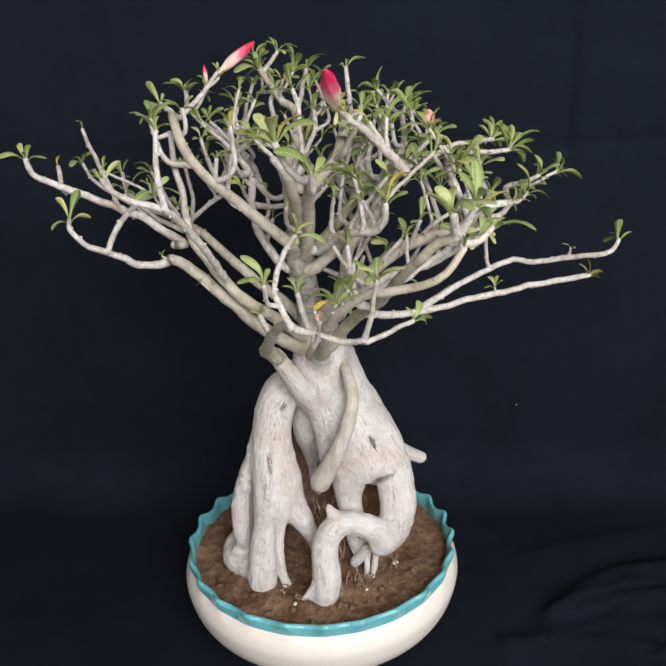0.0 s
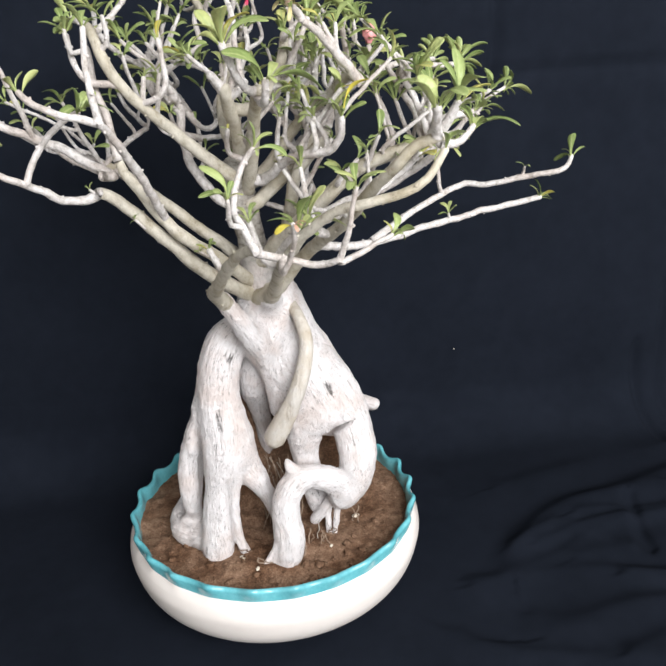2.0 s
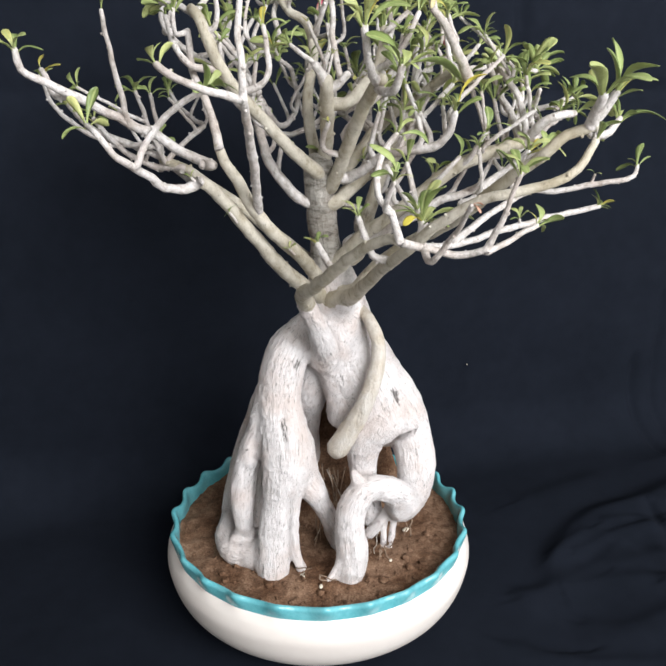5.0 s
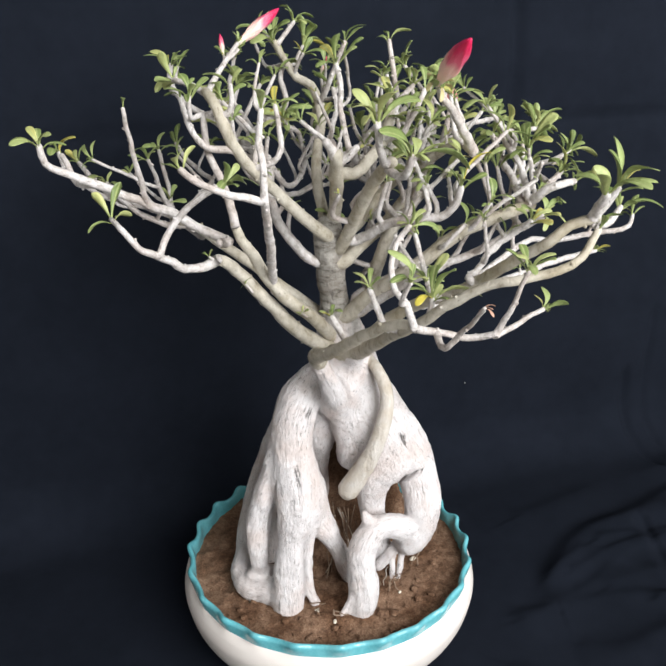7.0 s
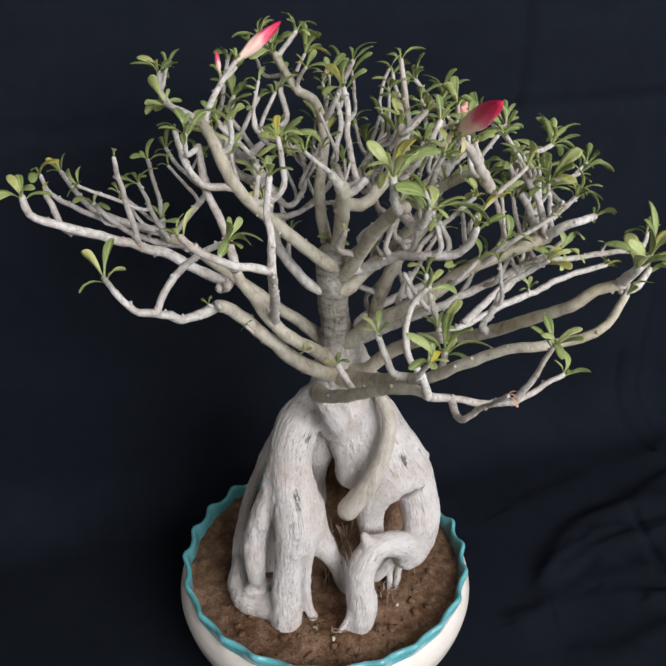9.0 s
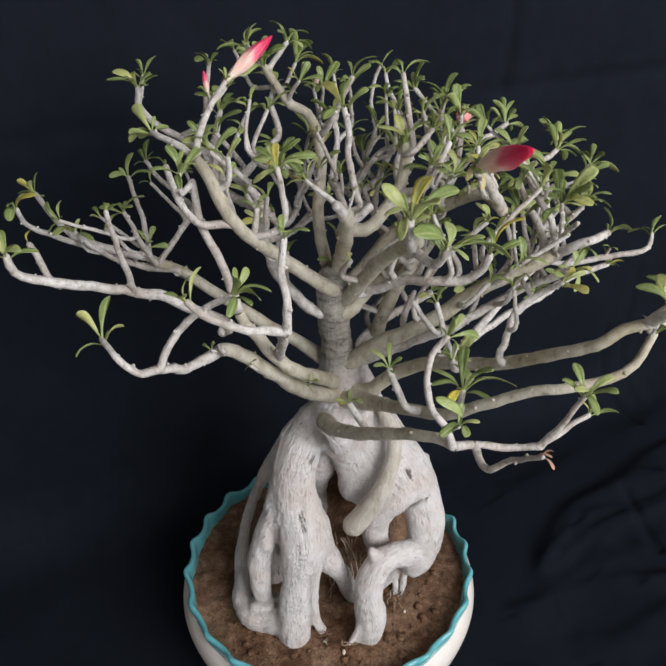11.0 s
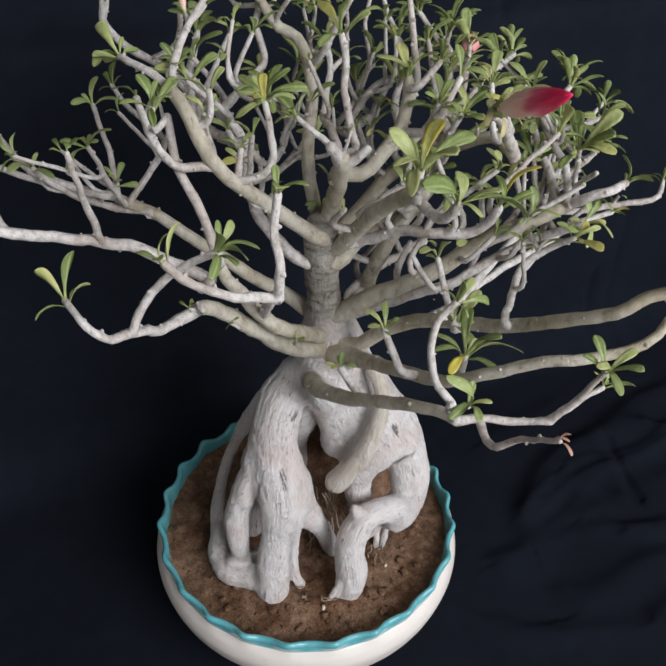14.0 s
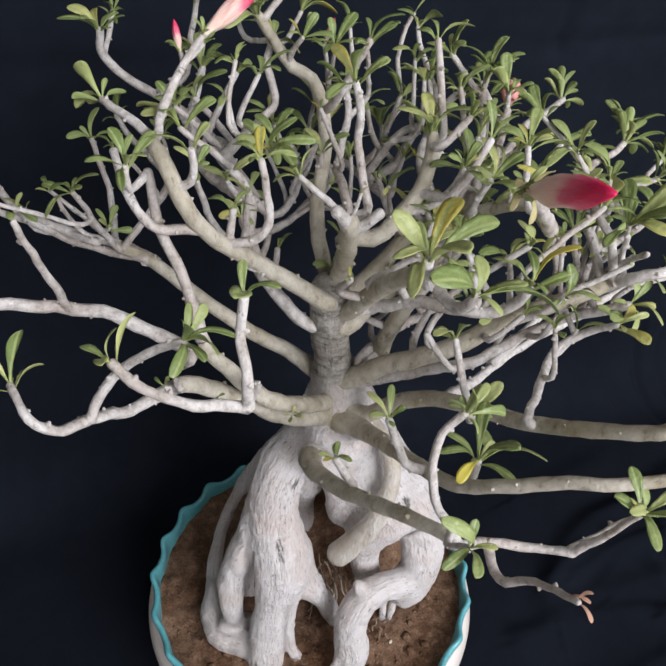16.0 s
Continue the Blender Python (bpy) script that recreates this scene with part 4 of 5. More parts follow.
def grow(rows, leaves, size):
    """A branch along its rows, with its nubs, and a tuft of leaves at its end."""
    bm = bmesh.new()
    thick = rows[0][3] > 0.0075
    rows = [(x, y, z, r * (1.15 if i == 0 else 1) * (0.98 - 0.17 * min(1, max(0, (r - 0.0035) / 0.004)))) for i, (x, y, z, r) in enumerate(rows)]
    n = len(grown)
    xs, pts = tube(bm, rows, 0.005 if not thick else 0.007, 14 if thick else 10, 0.12 if thick else 0.24, n * 1.3, sway=0.0010 if thick else 0.0013)
    knots(bm, xs, pts, rng, 0.022 if thick else 0.017)
    ob = tree_part("branch", bm, MAT_BRANCH if rows[min(1, len(rows) - 1)][3] > 0.0056 else MAT_TWIG, tree)
    grown.append((xs, pts))
    if leaves:
        tufts.append(xs[-1])
        rosette(ob, xs[-1], (xs[-1] - xs[-3]).normalized(), leaves, size)
    return ob


grow([(-0.004, -0.046, 0.398, 0.0105), (-0.016, -0.054, 0.404, 0.0104), (-0.053, -0.079, 0.438, 0.0089), (-0.086, -0.101, 0.48, 0.0076), (-0.118, -0.123, 0.521, 0.0064), (-0.131, -0.132, 0.531, 0.0056)], 0, 0)
grow([(-0.131, -0.133, 0.532, 0.0045), (-0.143, -0.132, 0.526, 0.0042), (-0.161, -0.145, 0.53, 0.0037), (-0.181, -0.166, 0.547, 0.0032), (-0.197, -0.185, 0.56, 0.0027), (-0.207, -0.189, 0.575, 0.0023), (-0.215, -0.167, 0.58, 0.0020)], 4, 0.021)
grow([(-0.184, -0.168, 0.549, 0.0031), (-0.181, -0.17, 0.551, 0.0030), (-0.172, -0.17, 0.569, 0.0028), (-0.155, -0.174, 0.588, 0.0026), (-0.141, -0.179, 0.598, 0.0024), (-0.129, -0.184, 0.604, 0.0022)], 7, 0.02)
grow([(0.003, -0.04, 0.409, 0.0105), (-0.001, -0.039, 0.405, 0.0096), (-0.036, -0.085, 0.450, 0.0080), (-0.069, -0.107, 0.482, 0.0072), (-0.086, -0.114, 0.506, 0.0065), (-0.099, -0.122, 0.530, 0.0056), (-0.109, -0.124, 0.545, 0.0047), (-0.114, -0.122, 0.560, 0.0040)], 0, 0)
grow([(-0.113, -0.123, 0.556, 0.0038), (-0.116, -0.117, 0.578, 0.0036), (-0.121, -0.103, 0.594, 0.0034), (-0.128, -0.091, 0.614, 0.0032), (-0.13, -0.086, 0.636, 0.0030), (-0.131, -0.086, 0.65, 0.0028)], 0, 0)
grow([(-0.132, -0.087, 0.649, 0.0022), (-0.142, -0.101, 0.647, 0.0020), (-0.143, -0.109, 0.665, 0.0018)], 6, 0.019)
grow([(-0.076, -0.104, 0.489, 0.0050), (-0.078, -0.105, 0.492, 0.0045), (-0.09, -0.16, 0.545, 0.0040), (-0.102, -0.21, 0.585, 0.0034), (-0.107, -0.233, 0.599, 0.0030)], 0, 0)
grow([(-0.107, -0.233, 0.599, 0.0028), (-0.131, -0.232, 0.606, 0.0027), (-0.151, -0.226, 0.613, 0.0026), (-0.163, -0.215, 0.622, 0.0025)], 3, 0.02)
grow([(-0.107, -0.233, 0.599, 0.0028), (-0.108, -0.24, 0.625, 0.0026), (-0.109, -0.235, 0.645, 0.0024), (-0.107, -0.236, 0.663, 0.0022)], 3, 0.02)
grow([(-0.128, -0.129, 0.545, 0.0037), (-0.119, -0.119, 0.543, 0.0050), (-0.137, -0.104, 0.55, 0.0048), (-0.163, -0.098, 0.566, 0.0045), (-0.184, -0.102, 0.577, 0.0042), (-0.21, -0.113, 0.591, 0.0038), (-0.227, -0.121, 0.601, 0.0035), (-0.249, -0.128, 0.612, 0.0032), (-0.26, -0.127, 0.619, 0.0029), (-0.262, -0.131, 0.633, 0.0025)], 4, 0.021)
grow([(-0.184, -0.102, 0.577, 0.0028), (-0.185, -0.104, 0.577, 0.0026), (-0.191, -0.123, 0.616, 0.0022), (-0.195, -0.136, 0.639, 0.0019), (-0.197, -0.148, 0.66, 0.0016)], 1, 0.015)
grow([(0.000, -0.020, 0.415, 0.0088), (-0.030, -0.012, 0.444, 0.0082), (-0.050, -0.012, 0.460, 0.0076), (-0.072, -0.012, 0.480, 0.0070), (-0.090, -0.003, 0.494, 0.0065), (-0.110, 0.015, 0.507, 0.0060), (-0.13, 0.03, 0.521, 0.0056), (-0.155, 0.045, 0.531, 0.0050)], 0, 0)
grow([(-0.134, 0.032, 0.522, 0.0047), (-0.126, 0.056, 0.506, 0.0042), (-0.153, 0.046, 0.531, 0.0038), (-0.185, 0.044, 0.547, 0.0034), (-0.215, 0.055, 0.558, 0.0031), (-0.232, 0.078, 0.569, 0.0028), (-0.248, 0.125, 0.583, 0.0026)], 4, 0.018)
grow([(-0.134, 0.032, 0.522, 0.0039), (-0.135, 0.03, 0.525, 0.0035), (-0.16, 0.05, 0.522, 0.0034), (-0.185, 0.052, 0.535, 0.0030), (-0.205, 0.045, 0.553, 0.0027), (-0.219, 0.035, 0.574, 0.0023)], 4, 0.018)
grow([(-0.176, 0.044, 0.542, 0.0035), (-0.169, 0.023, 0.548, 0.0031), (-0.202, 0.056, 0.547, 0.0030), (-0.235, 0.057, 0.564, 0.0026), (-0.255, 0.036, 0.586, 0.0022), (-0.26, 0.017, 0.609, 0.0019)], 4, 0.02)
grow([(-0.151, 0.043, 0.53, 0.0031), (-0.152, 0.041, 0.528, 0.0029), (-0.164, 0.024, 0.557, 0.0025), (-0.172, 0.01, 0.584, 0.0021), (-0.177, 0.001, 0.6, 0.0018)], 5, 0.022)
grow([(-0.16, 0.05, 0.522, 0.0033), (-0.156, 0.072, 0.52, 0.0030), (-0.153, 0.099, 0.546, 0.0027), (-0.158, 0.106, 0.574, 0.0024), (-0.161, 0.103, 0.595, 0.0021)], 3, 0.022)
grow([(-0.148, 0.041, 0.528, 0.0033), (-0.148, 0.04, 0.533, 0.0030), (-0.13, 0.05, 0.548, 0.0030), (-0.112, 0.07, 0.56, 0.0030), (-0.107, 0.095, 0.562, 0.0028), (-0.118, 0.12, 0.57, 0.0026), (-0.13, 0.13, 0.582, 0.0024), (-0.139, 0.14, 0.598, 0.0022)], 4, 0.02)
grow([(-0.011, -0.055, 0.526, 0.0106), (-0.017, -0.067, 0.529, 0.0086), (-0.042, -0.069, 0.551, 0.0074), (-0.075, -0.083, 0.584, 0.0064), (-0.099, -0.097, 0.61, 0.0057), (-0.115, -0.106, 0.639, 0.0055), (-0.122, -0.1, 0.659, 0.0049), (-0.127, -0.086, 0.667, 0.0043)], 0, 0)
grow([(-0.127, -0.086, 0.667, 0.0032), (-0.123, -0.069, 0.663, 0.0029), (-0.116, -0.05, 0.671, 0.0027), (-0.107, -0.036, 0.682, 0.0025), (-0.099, -0.03, 0.691, 0.0023), (-0.088, -0.03, 0.705, 0.0020)], 3, 0.012)
grow([(-0.126, -0.074, 0.665, 0.0028), (-0.136, -0.06, 0.671, 0.0027), (-0.145, -0.046, 0.674, 0.0025), (-0.149, -0.038, 0.675, 0.0023)], 5, 0.021)
grow([(-0.007, -0.047, 0.498, 0.0068), (-0.022, -0.049, 0.496, 0.0062), (-0.041, -0.038, 0.513, 0.0057), (-0.056, -0.027, 0.537, 0.0052), (-0.062, -0.02, 0.564, 0.0047), (-0.061, -0.016, 0.594, 0.0041), (-0.078, -0.013, 0.621, 0.0036)], 0, 0)
grow([(-0.078, -0.013, 0.621, 0.0034), (-0.054, 0, 0.635, 0.0032), (-0.035, 0.01, 0.648, 0.0029), (-0.038, 0.02, 0.67, 0.0026), (-0.033, 0.025, 0.685, 0.0024)], 6, 0.022)
grow([(-0.061, -0.016, 0.594, 0.0032), (-0.038, 0, 0.566, 0.0030), (-0.018, 0.01, 0.583, 0.0027), (-0.024, 0, 0.616, 0.0024), (-0.042, -0.02, 0.63, 0.0022)], 6, 0.021)
grow([(-0.062, -0.02, 0.564, 0.0034), (-0.034, 0, 0.557, 0.0031), (0.001, 0.03, 0.563, 0.0027), (0.031, 0.05, 0.581, 0.0024)], 4, 0.018)
grow([(-0.051, -0.009, 0.582, 0.0031), (-0.065, 0.044, 0.597, 0.0040), (-0.082, 0.073, 0.613, 0.0039), (-0.097, 0.084, 0.625, 0.0036), (-0.125, 0.088, 0.643, 0.0033), (-0.143, 0.08, 0.664, 0.0030), (-0.143, 0.069, 0.685, 0.0027)], 7, 0.02)
grow([(-0.064, -0.016, 0.598, 0.0041), (-0.065, -0.03, 0.6, 0.0048), (-0.079, 0, 0.596, 0.0042), (-0.091, 0.02, 0.611, 0.0037), (-0.09, 0.03, 0.633, 0.0032), (-0.079, 0.04, 0.665, 0.0026)], 7, 0.023)
grow([(-0.011, -0.055, 0.526, 0.0076), (-0.008, -0.036, 0.531, 0.0069), (-0.018, -0.045, 0.575, 0.0062), (-0.017, -0.039, 0.604, 0.0057), (-0.009, -0.027, 0.628, 0.0053), (-0.007, -0.012, 0.648, 0.0050), (-0.011, 0.002, 0.665, 0.0046), (-0.023, 0.008, 0.672, 0.0042), (-0.033, 0.012, 0.686, 0.0038), (-0.046, 0.006, 0.706, 0.0033)], 7, 0.023)
grow([(-0.011, -0.052, 0.527, 0.0075), (-0.005, -0.057, 0.542, 0.0082), (-0.009, -0.08, 0.579, 0.0081), (-0.015, -0.101, 0.611, 0.0073)], 0, 0)
grow([(-0.012, -0.092, 0.597, 0.0037), (-0.009, -0.08, 0.607, 0.0034), (-0.007, -0.06, 0.615, 0.0032), (-0.001, -0.03, 0.617, 0.0029), (0.012, -0.01, 0.641, 0.0026), (0.012, 0, 0.662, 0.0024)], 6, 0.021)
grow([(-0.01, -0.082, 0.606, 0.0034), (0.001, -0.087, 0.609, 0.0031), (0.002, -0.078, 0.621, 0.0029), (-0.001, -0.069, 0.646, 0.0027), (-0.001, -0.069, 0.67, 0.0025), (-0.006, -0.072, 0.687, 0.0023)], 5, 0.021)
grow([(-0.011, -0.086, 0.588, 0.0079), (-0.01, -0.082, 0.592, 0.0078), (0.006, -0.088, 0.59, 0.0070), (0.02, -0.09, 0.603, 0.0063), (0.035, -0.088, 0.62, 0.0055), (0.042, -0.085, 0.642, 0.0048), (0.044, -0.08, 0.654, 0.0040)], 6, 0.022)
grow([(0.031, 0.05, 0.581, 0.0024), (0.059, 0.02, 0.562, 0.0036), (0.062, 0.015, 0.59, 0.0033), (0.071, 0.01, 0.615, 0.0031), (0.083, 0.005, 0.631, 0.0029), (0.098, 0, 0.648, 0.0026)], 4, 0.022)
grow([(0.062, 0.015, 0.59, 0.0033), (0.034, 0, 0.588, 0.0034), (0.044, 0, 0.608, 0.0031), (0.06, 0, 0.624, 0.0029), (0.076, 0, 0.628, 0.0026)], 5, 0.02)
grow([(0.039, 0.041, 0.575, 0.0027), (0.064, 0.06, 0.585, 0.0026), (0.075, 0.07, 0.597, 0.0024), (0.092, 0.09, 0.614, 0.0022), (0.096, 0.11, 0.642, 0.0021), (0.103, 0.115, 0.665, 0.0019), (0.109, 0.115, 0.675, 0.0017)], 2, 0.016)
grow([(0.083, 0.005, 0.631, 0.0029), (0.089, 0, 0.624, 0.0028), (0.089, 0.01, 0.636, 0.0026), (0.097, 0.05, 0.651, 0.0023), (0.096, 0.07, 0.665, 0.0020), (0.098, 0.08, 0.674, 0.0018)], 3, 0.018)
grow([(-0.01, -0.052, 0.515, 0.0094), (0.007, -0.043, 0.516, 0.0086), (0.03, -0.046, 0.54, 0.0077), (0.049, -0.051, 0.566, 0.0069), (0.069, -0.067, 0.587, 0.0060), (0.085, -0.09, 0.602, 0.0051), (0.098, -0.116, 0.618, 0.0048), (0.103, -0.139, 0.612, 0.0046)], 0, 0)
grow([(0.103, -0.139, 0.612, 0.0048), (0.076, -0.161, 0.641, 0.0039), (0.061, -0.173, 0.656, 0.0033), (0.049, -0.181, 0.664, 0.0027)], 0, 0)
grow([(-0.007, -0.047, 0.498, 0.0103), (0.004, -0.056, 0.495, 0.0093), (0.025, -0.05, 0.51, 0.0085), (0.051, -0.057, 0.535, 0.0075), (0.065, -0.071, 0.561, 0.0064)], 0, 0)
grow([(0.065, -0.071, 0.561, 0.0050), (0.085, -0.05, 0.572, 0.0043), (0.1, -0.035, 0.592, 0.0037), (0.096, -0.03, 0.61, 0.0030)], 6, 0.022)
grow([(-0.005, -0.049, 0.515, 0.0092), (0, -0.06, 0.512, 0.0085), (0.007, -0.105, 0.562, 0.0078), (0.009, -0.138, 0.591, 0.0068), (0.012, -0.163, 0.61, 0.0062), (0.014, -0.17, 0.612, 0.0052)], 0, 0)
grow([(0.012, -0.158, 0.607, 0.0042), (0.014, -0.178, 0.602, 0.0038), (0.016, -0.196, 0.606, 0.0034), (0.017, -0.206, 0.621, 0.0030)], 5, 0.03)
grow([(0.012, -0.163, 0.61, 0.0045), (0.002, -0.182, 0.615, 0.0036), (-0.008, -0.198, 0.632, 0.0032), (-0.014, -0.209, 0.649, 0.0030)], 6, 0.031)
grow([(0.002, -0.073, 0.526, 0.0068), (0.014, -0.07, 0.521, 0.0062), (0.037, -0.1, 0.543, 0.0050), (0.052, -0.125, 0.551, 0.0044), (0.071, -0.14, 0.556, 0.0040), (0.081, -0.150, 0.567, 0.0036), (0.082, -0.16, 0.585, 0.0032)], 5, 0.024)
grow([(0.006, -0.03, 0.43, 0.0100), (0.036, -0.035, 0.437, 0.0090), (0.041, -0.055, 0.486, 0.0085), (0.048, -0.072, 0.526, 0.0076), (0.069, -0.07, 0.549, 0.0073), (0.079, -0.072, 0.566, 0.0068)], 0, 0)
grow([(0.079, -0.072, 0.567, 0.0055), (0.091, -0.06, 0.592, 0.0049), (0.099, -0.05, 0.606, 0.0043), (0.109, -0.03, 0.628, 0.0036), (0.108, -0.02, 0.655, 0.0030)], 5, 0.024)
grow([(0.091, -0.06, 0.592, 0.0040), (0.113, -0.04, 0.604, 0.0036), (0.129, -0.02, 0.622, 0.0031), (0.137, -0.01, 0.637, 0.0027)], 6, 0.024)
grow([(0.099, -0.05, 0.606, 0.0038), (0.137, -0.02, 0.609, 0.0035), (0.161, 0, 0.619, 0.0032), (0.193, 0.02, 0.622, 0.0028), (0.218, 0.04, 0.622, 0.0025)], 8, 0.022)
grow([(0.079, -0.072, 0.567, 0.0045), (0.067, -0.05, 0.591, 0.0039), (0.061, -0.03, 0.611, 0.0034), (0.069, -0.02, 0.63, 0.0028)], 6, 0.024)
grow([(0.038, -0.041, 0.451, 0.0054), (0.018, -0.051, 0.452, 0.0049), (0.043, -0.033, 0.459, 0.0046), (0.093, -0.016, 0.467, 0.0044), (0.114, -0.011, 0.47, 0.0040)], 4, 0.02)
grow([(0.05, -0.181, 0.664, 0.0030), (0.045, -0.19, 0.67, 0.0028), (0.038, -0.2, 0.676, 0.0032)], 4, 0.011)
grow([(-0.014, -0.098, 0.606, 0.0050), (-0.022, -0.104, 0.618, 0.0045), (-0.026, -0.106, 0.623, 0.0042)], 0, 0)
grow([(-0.013, -0.095, 0.602, 0.0050), (-0.012, -0.094, 0.6, 0.0045), (0, -0.1, 0.611, 0.0040), (0.004, -0.102, 0.616, 0.0036)], 0, 0)
grow([(0.001, -0.038, 0.433, 0.0128), (0.011, -0.047, 0.434, 0.0116), (0.03, -0.072, 0.463, 0.0103), (0.063, -0.106, 0.5, 0.0089), (0.099, -0.124, 0.534, 0.0079), (0.134, -0.132, 0.549, 0.0072), (0.17, -0.132, 0.559, 0.0065)], 0, 0)
grow([(0.165, -0.132, 0.557, 0.0054), (0.166, -0.137, 0.562, 0.0049), (0.169, -0.152, 0.575, 0.0042), (0.183, -0.159, 0.583, 0.0036), (0.199, -0.155, 0.583, 0.0030)], 4, 0.018)
grow([(0.165, -0.132, 0.557, 0.0042), (0.161, -0.128, 0.562, 0.0038), (0.157, -0.112, 0.584, 0.0034), (0.147, -0.11, 0.6, 0.0030), (0.131, -0.118, 0.624, 0.0025)], 5, 0.018)
grow([(0.166, -0.139, 0.564, 0.0037), (0.164, -0.136, 0.566, 0.0034), (0.151, -0.14, 0.598, 0.0029), (0.144, -0.124, 0.614, 0.0025), (0.148, -0.106, 0.621, 0.0022)], 5, 0.018)
grow([(0.159, -0.119, 0.574, 0.0036), (0.198, -0.084, 0.555, 0.0033), (0.216, -0.089, 0.571, 0.0027), (0.223, -0.09, 0.579, 0.0021)], 4, 0.016)
grow([(0.214, -0.088, 0.569, 0.0028), (0.219, -0.044, 0.579, 0.0034), (0.235, -0.052, 0.585, 0.0028), (0.249, -0.058, 0.593, 0.0022)], 6, 0.02)
grow([(0.148, -0.106, 0.621, 0.0022), (0.145, -0.1, 0.615, 0.0030), (0.167, -0.08, 0.621, 0.0028), (0.199, -0.06, 0.619, 0.0026), (0.219, -0.045, 0.619, 0.0024)], 11, 0.021)
grow([(0.139, -0.132, 0.551, 0.0037), (0.139, -0.125, 0.545, 0.0034), (0.184, -0.09, 0.547, 0.0031), (0.197, -0.07, 0.561, 0.0029), (0.183, -0.06, 0.611, 0.0026)], 0, 0)
grow([(0.120, -0.083, 0.454, 0.0040), (0.165, -0.065, 0.476, 0.0036), (0.205, -0.046, 0.490, 0.0033), (0.232, -0.038, 0.4965, 0.0032), (0.252, -0.050, 0.4965, 0.0031), (0.286, -0.064, 0.505, 0.0031), (0.319, -0.077, 0.511, 0.0028), (0.331, -0.074, 0.517, 0.0024), (0.337, -0.067, 0.524, 0.0021)], 3, 0.022)
grow([(0.286, -0.064, 0.506, 0.0017), (0.287, -0.066, 0.511, 0.0015), (0.286, -0.068, 0.516, 0.0013)], 2, 0.009)
grow([(0.211, -0.054, 0.462, 0.0018), (0.210, -0.056, 0.467, 0.0015), (0.209, -0.056, 0.470, 0.0013)], 3, 0.013)
grow([(0.019, -0.058, 0.446, 0.0055), (0.02, -0.06, 0.44, 0.0050), (0.05, -0.1, 0.478, 0.0046), (0.078, -0.125, 0.502, 0.0042), (0.119, -0.118, 0.512, 0.0040), (0.144, -0.123, 0.525, 0.0038), (0.172, -0.15, 0.551, 0.0034)], 6, 0.018)
grow([(0.004, -0.041, 0.401, 0.0102), (0.022, -0.065, 0.407, 0.0092), (0.041, -0.089, 0.439, 0.0084), (0.058, -0.121, 0.465, 0.0076), (0.072, -0.167, 0.49, 0.0067), (0.079, -0.195, 0.506, 0.0061), (0.091, -0.235, 0.535, 0.0053), (0.105, -0.267, 0.56, 0.0047), (0.118, -0.276, 0.575, 0.0043), (0.135, -0.284, 0.581, 0.0040)], 0, 0)
grow([(0.08, -0.201, 0.51, 0.0034), (0.073, -0.202, 0.516, 0.0030), (0.099, -0.173, 0.515, 0.0030), (0.118, -0.154, 0.524, 0.0029), (0.138, -0.155, 0.537, 0.0028), (0.148, -0.17, 0.553, 0.0025)], 7, 0.019)
grow([(0.131, -0.284, 0.582, 0.0040), (0.128, -0.294, 0.592, 0.0036), (0.125, -0.305, 0.603, 0.0032)], 5, 0.031)
grow([(0.131, -0.284, 0.582, 0.0040), (0.138, -0.288, 0.592, 0.0034), (0.143, -0.293, 0.604, 0.0030)], 4, 0.030)
grow([(0.133, -0.284, 0.576, 0.0030), (0.150, -0.280, 0.577, 0.0028), (0.160, -0.276, 0.586, 0.0024)], 5, 0.024)
grow([(0.002, -0.048, 0.392, 0.0130), (0.014, -0.076, 0.403, 0.0112), (0.017, -0.108, 0.421, 0.0086), (0.018, -0.14, 0.44, 0.0070), (0.021, -0.192, 0.47, 0.0056), (0.027, -0.219, 0.488, 0.0051), (0.04, -0.242, 0.51, 0.0045), (0.062, -0.263, 0.529, 0.0041), (0.083, -0.276, 0.536, 0.0038), (0.106, -0.285, 0.543, 0.0035), (0.123, -0.288, 0.553, 0.0032), (0.137, -0.284, 0.572, 0.0029)], 4, 0.02)
grow([(-0.031, -0.092, 0.401, 0.0084), (-0.040, -0.112, 0.420, 0.0104), (-0.042, -0.130, 0.429, 0.0090), (-0.039, -0.150, 0.438, 0.0076), (-0.031, -0.189, 0.462, 0.0062), (-0.019, -0.229, 0.489, 0.0049), (-0.007, -0.256, 0.502, 0.0041), (-0.002, -0.266, 0.502, 0.0036)], 0, 0)
grow([(-0.002, -0.267, 0.502, 0.0032), (0.017, -0.265, 0.496, 0.0029), (0.042, -0.271, 0.491, 0.0027), (0.058, -0.284, 0.497, 0.0025)], 0, 0)
grow([(0.058, -0.284, 0.497, 0.0025), (0.064, -0.296, 0.525, 0.0021), (0.068, -0.307, 0.554, 0.0017)], 5, 0.02)
grow([(0.058, -0.284, 0.497, 0.0025), (0.061, -0.281, 0.494, 0.0025), (0.08, -0.281, 0.503, 0.0022), (0.098, -0.282, 0.512, 0.0019)], 4, 0.017)
grow([(0.017, -0.265, 0.496, 0.0028), (0.015, -0.285, 0.491, 0.0027), (0.022, -0.303, 0.511, 0.0020), (0.021, -0.332, 0.538, 0.0016)], 0, 0)
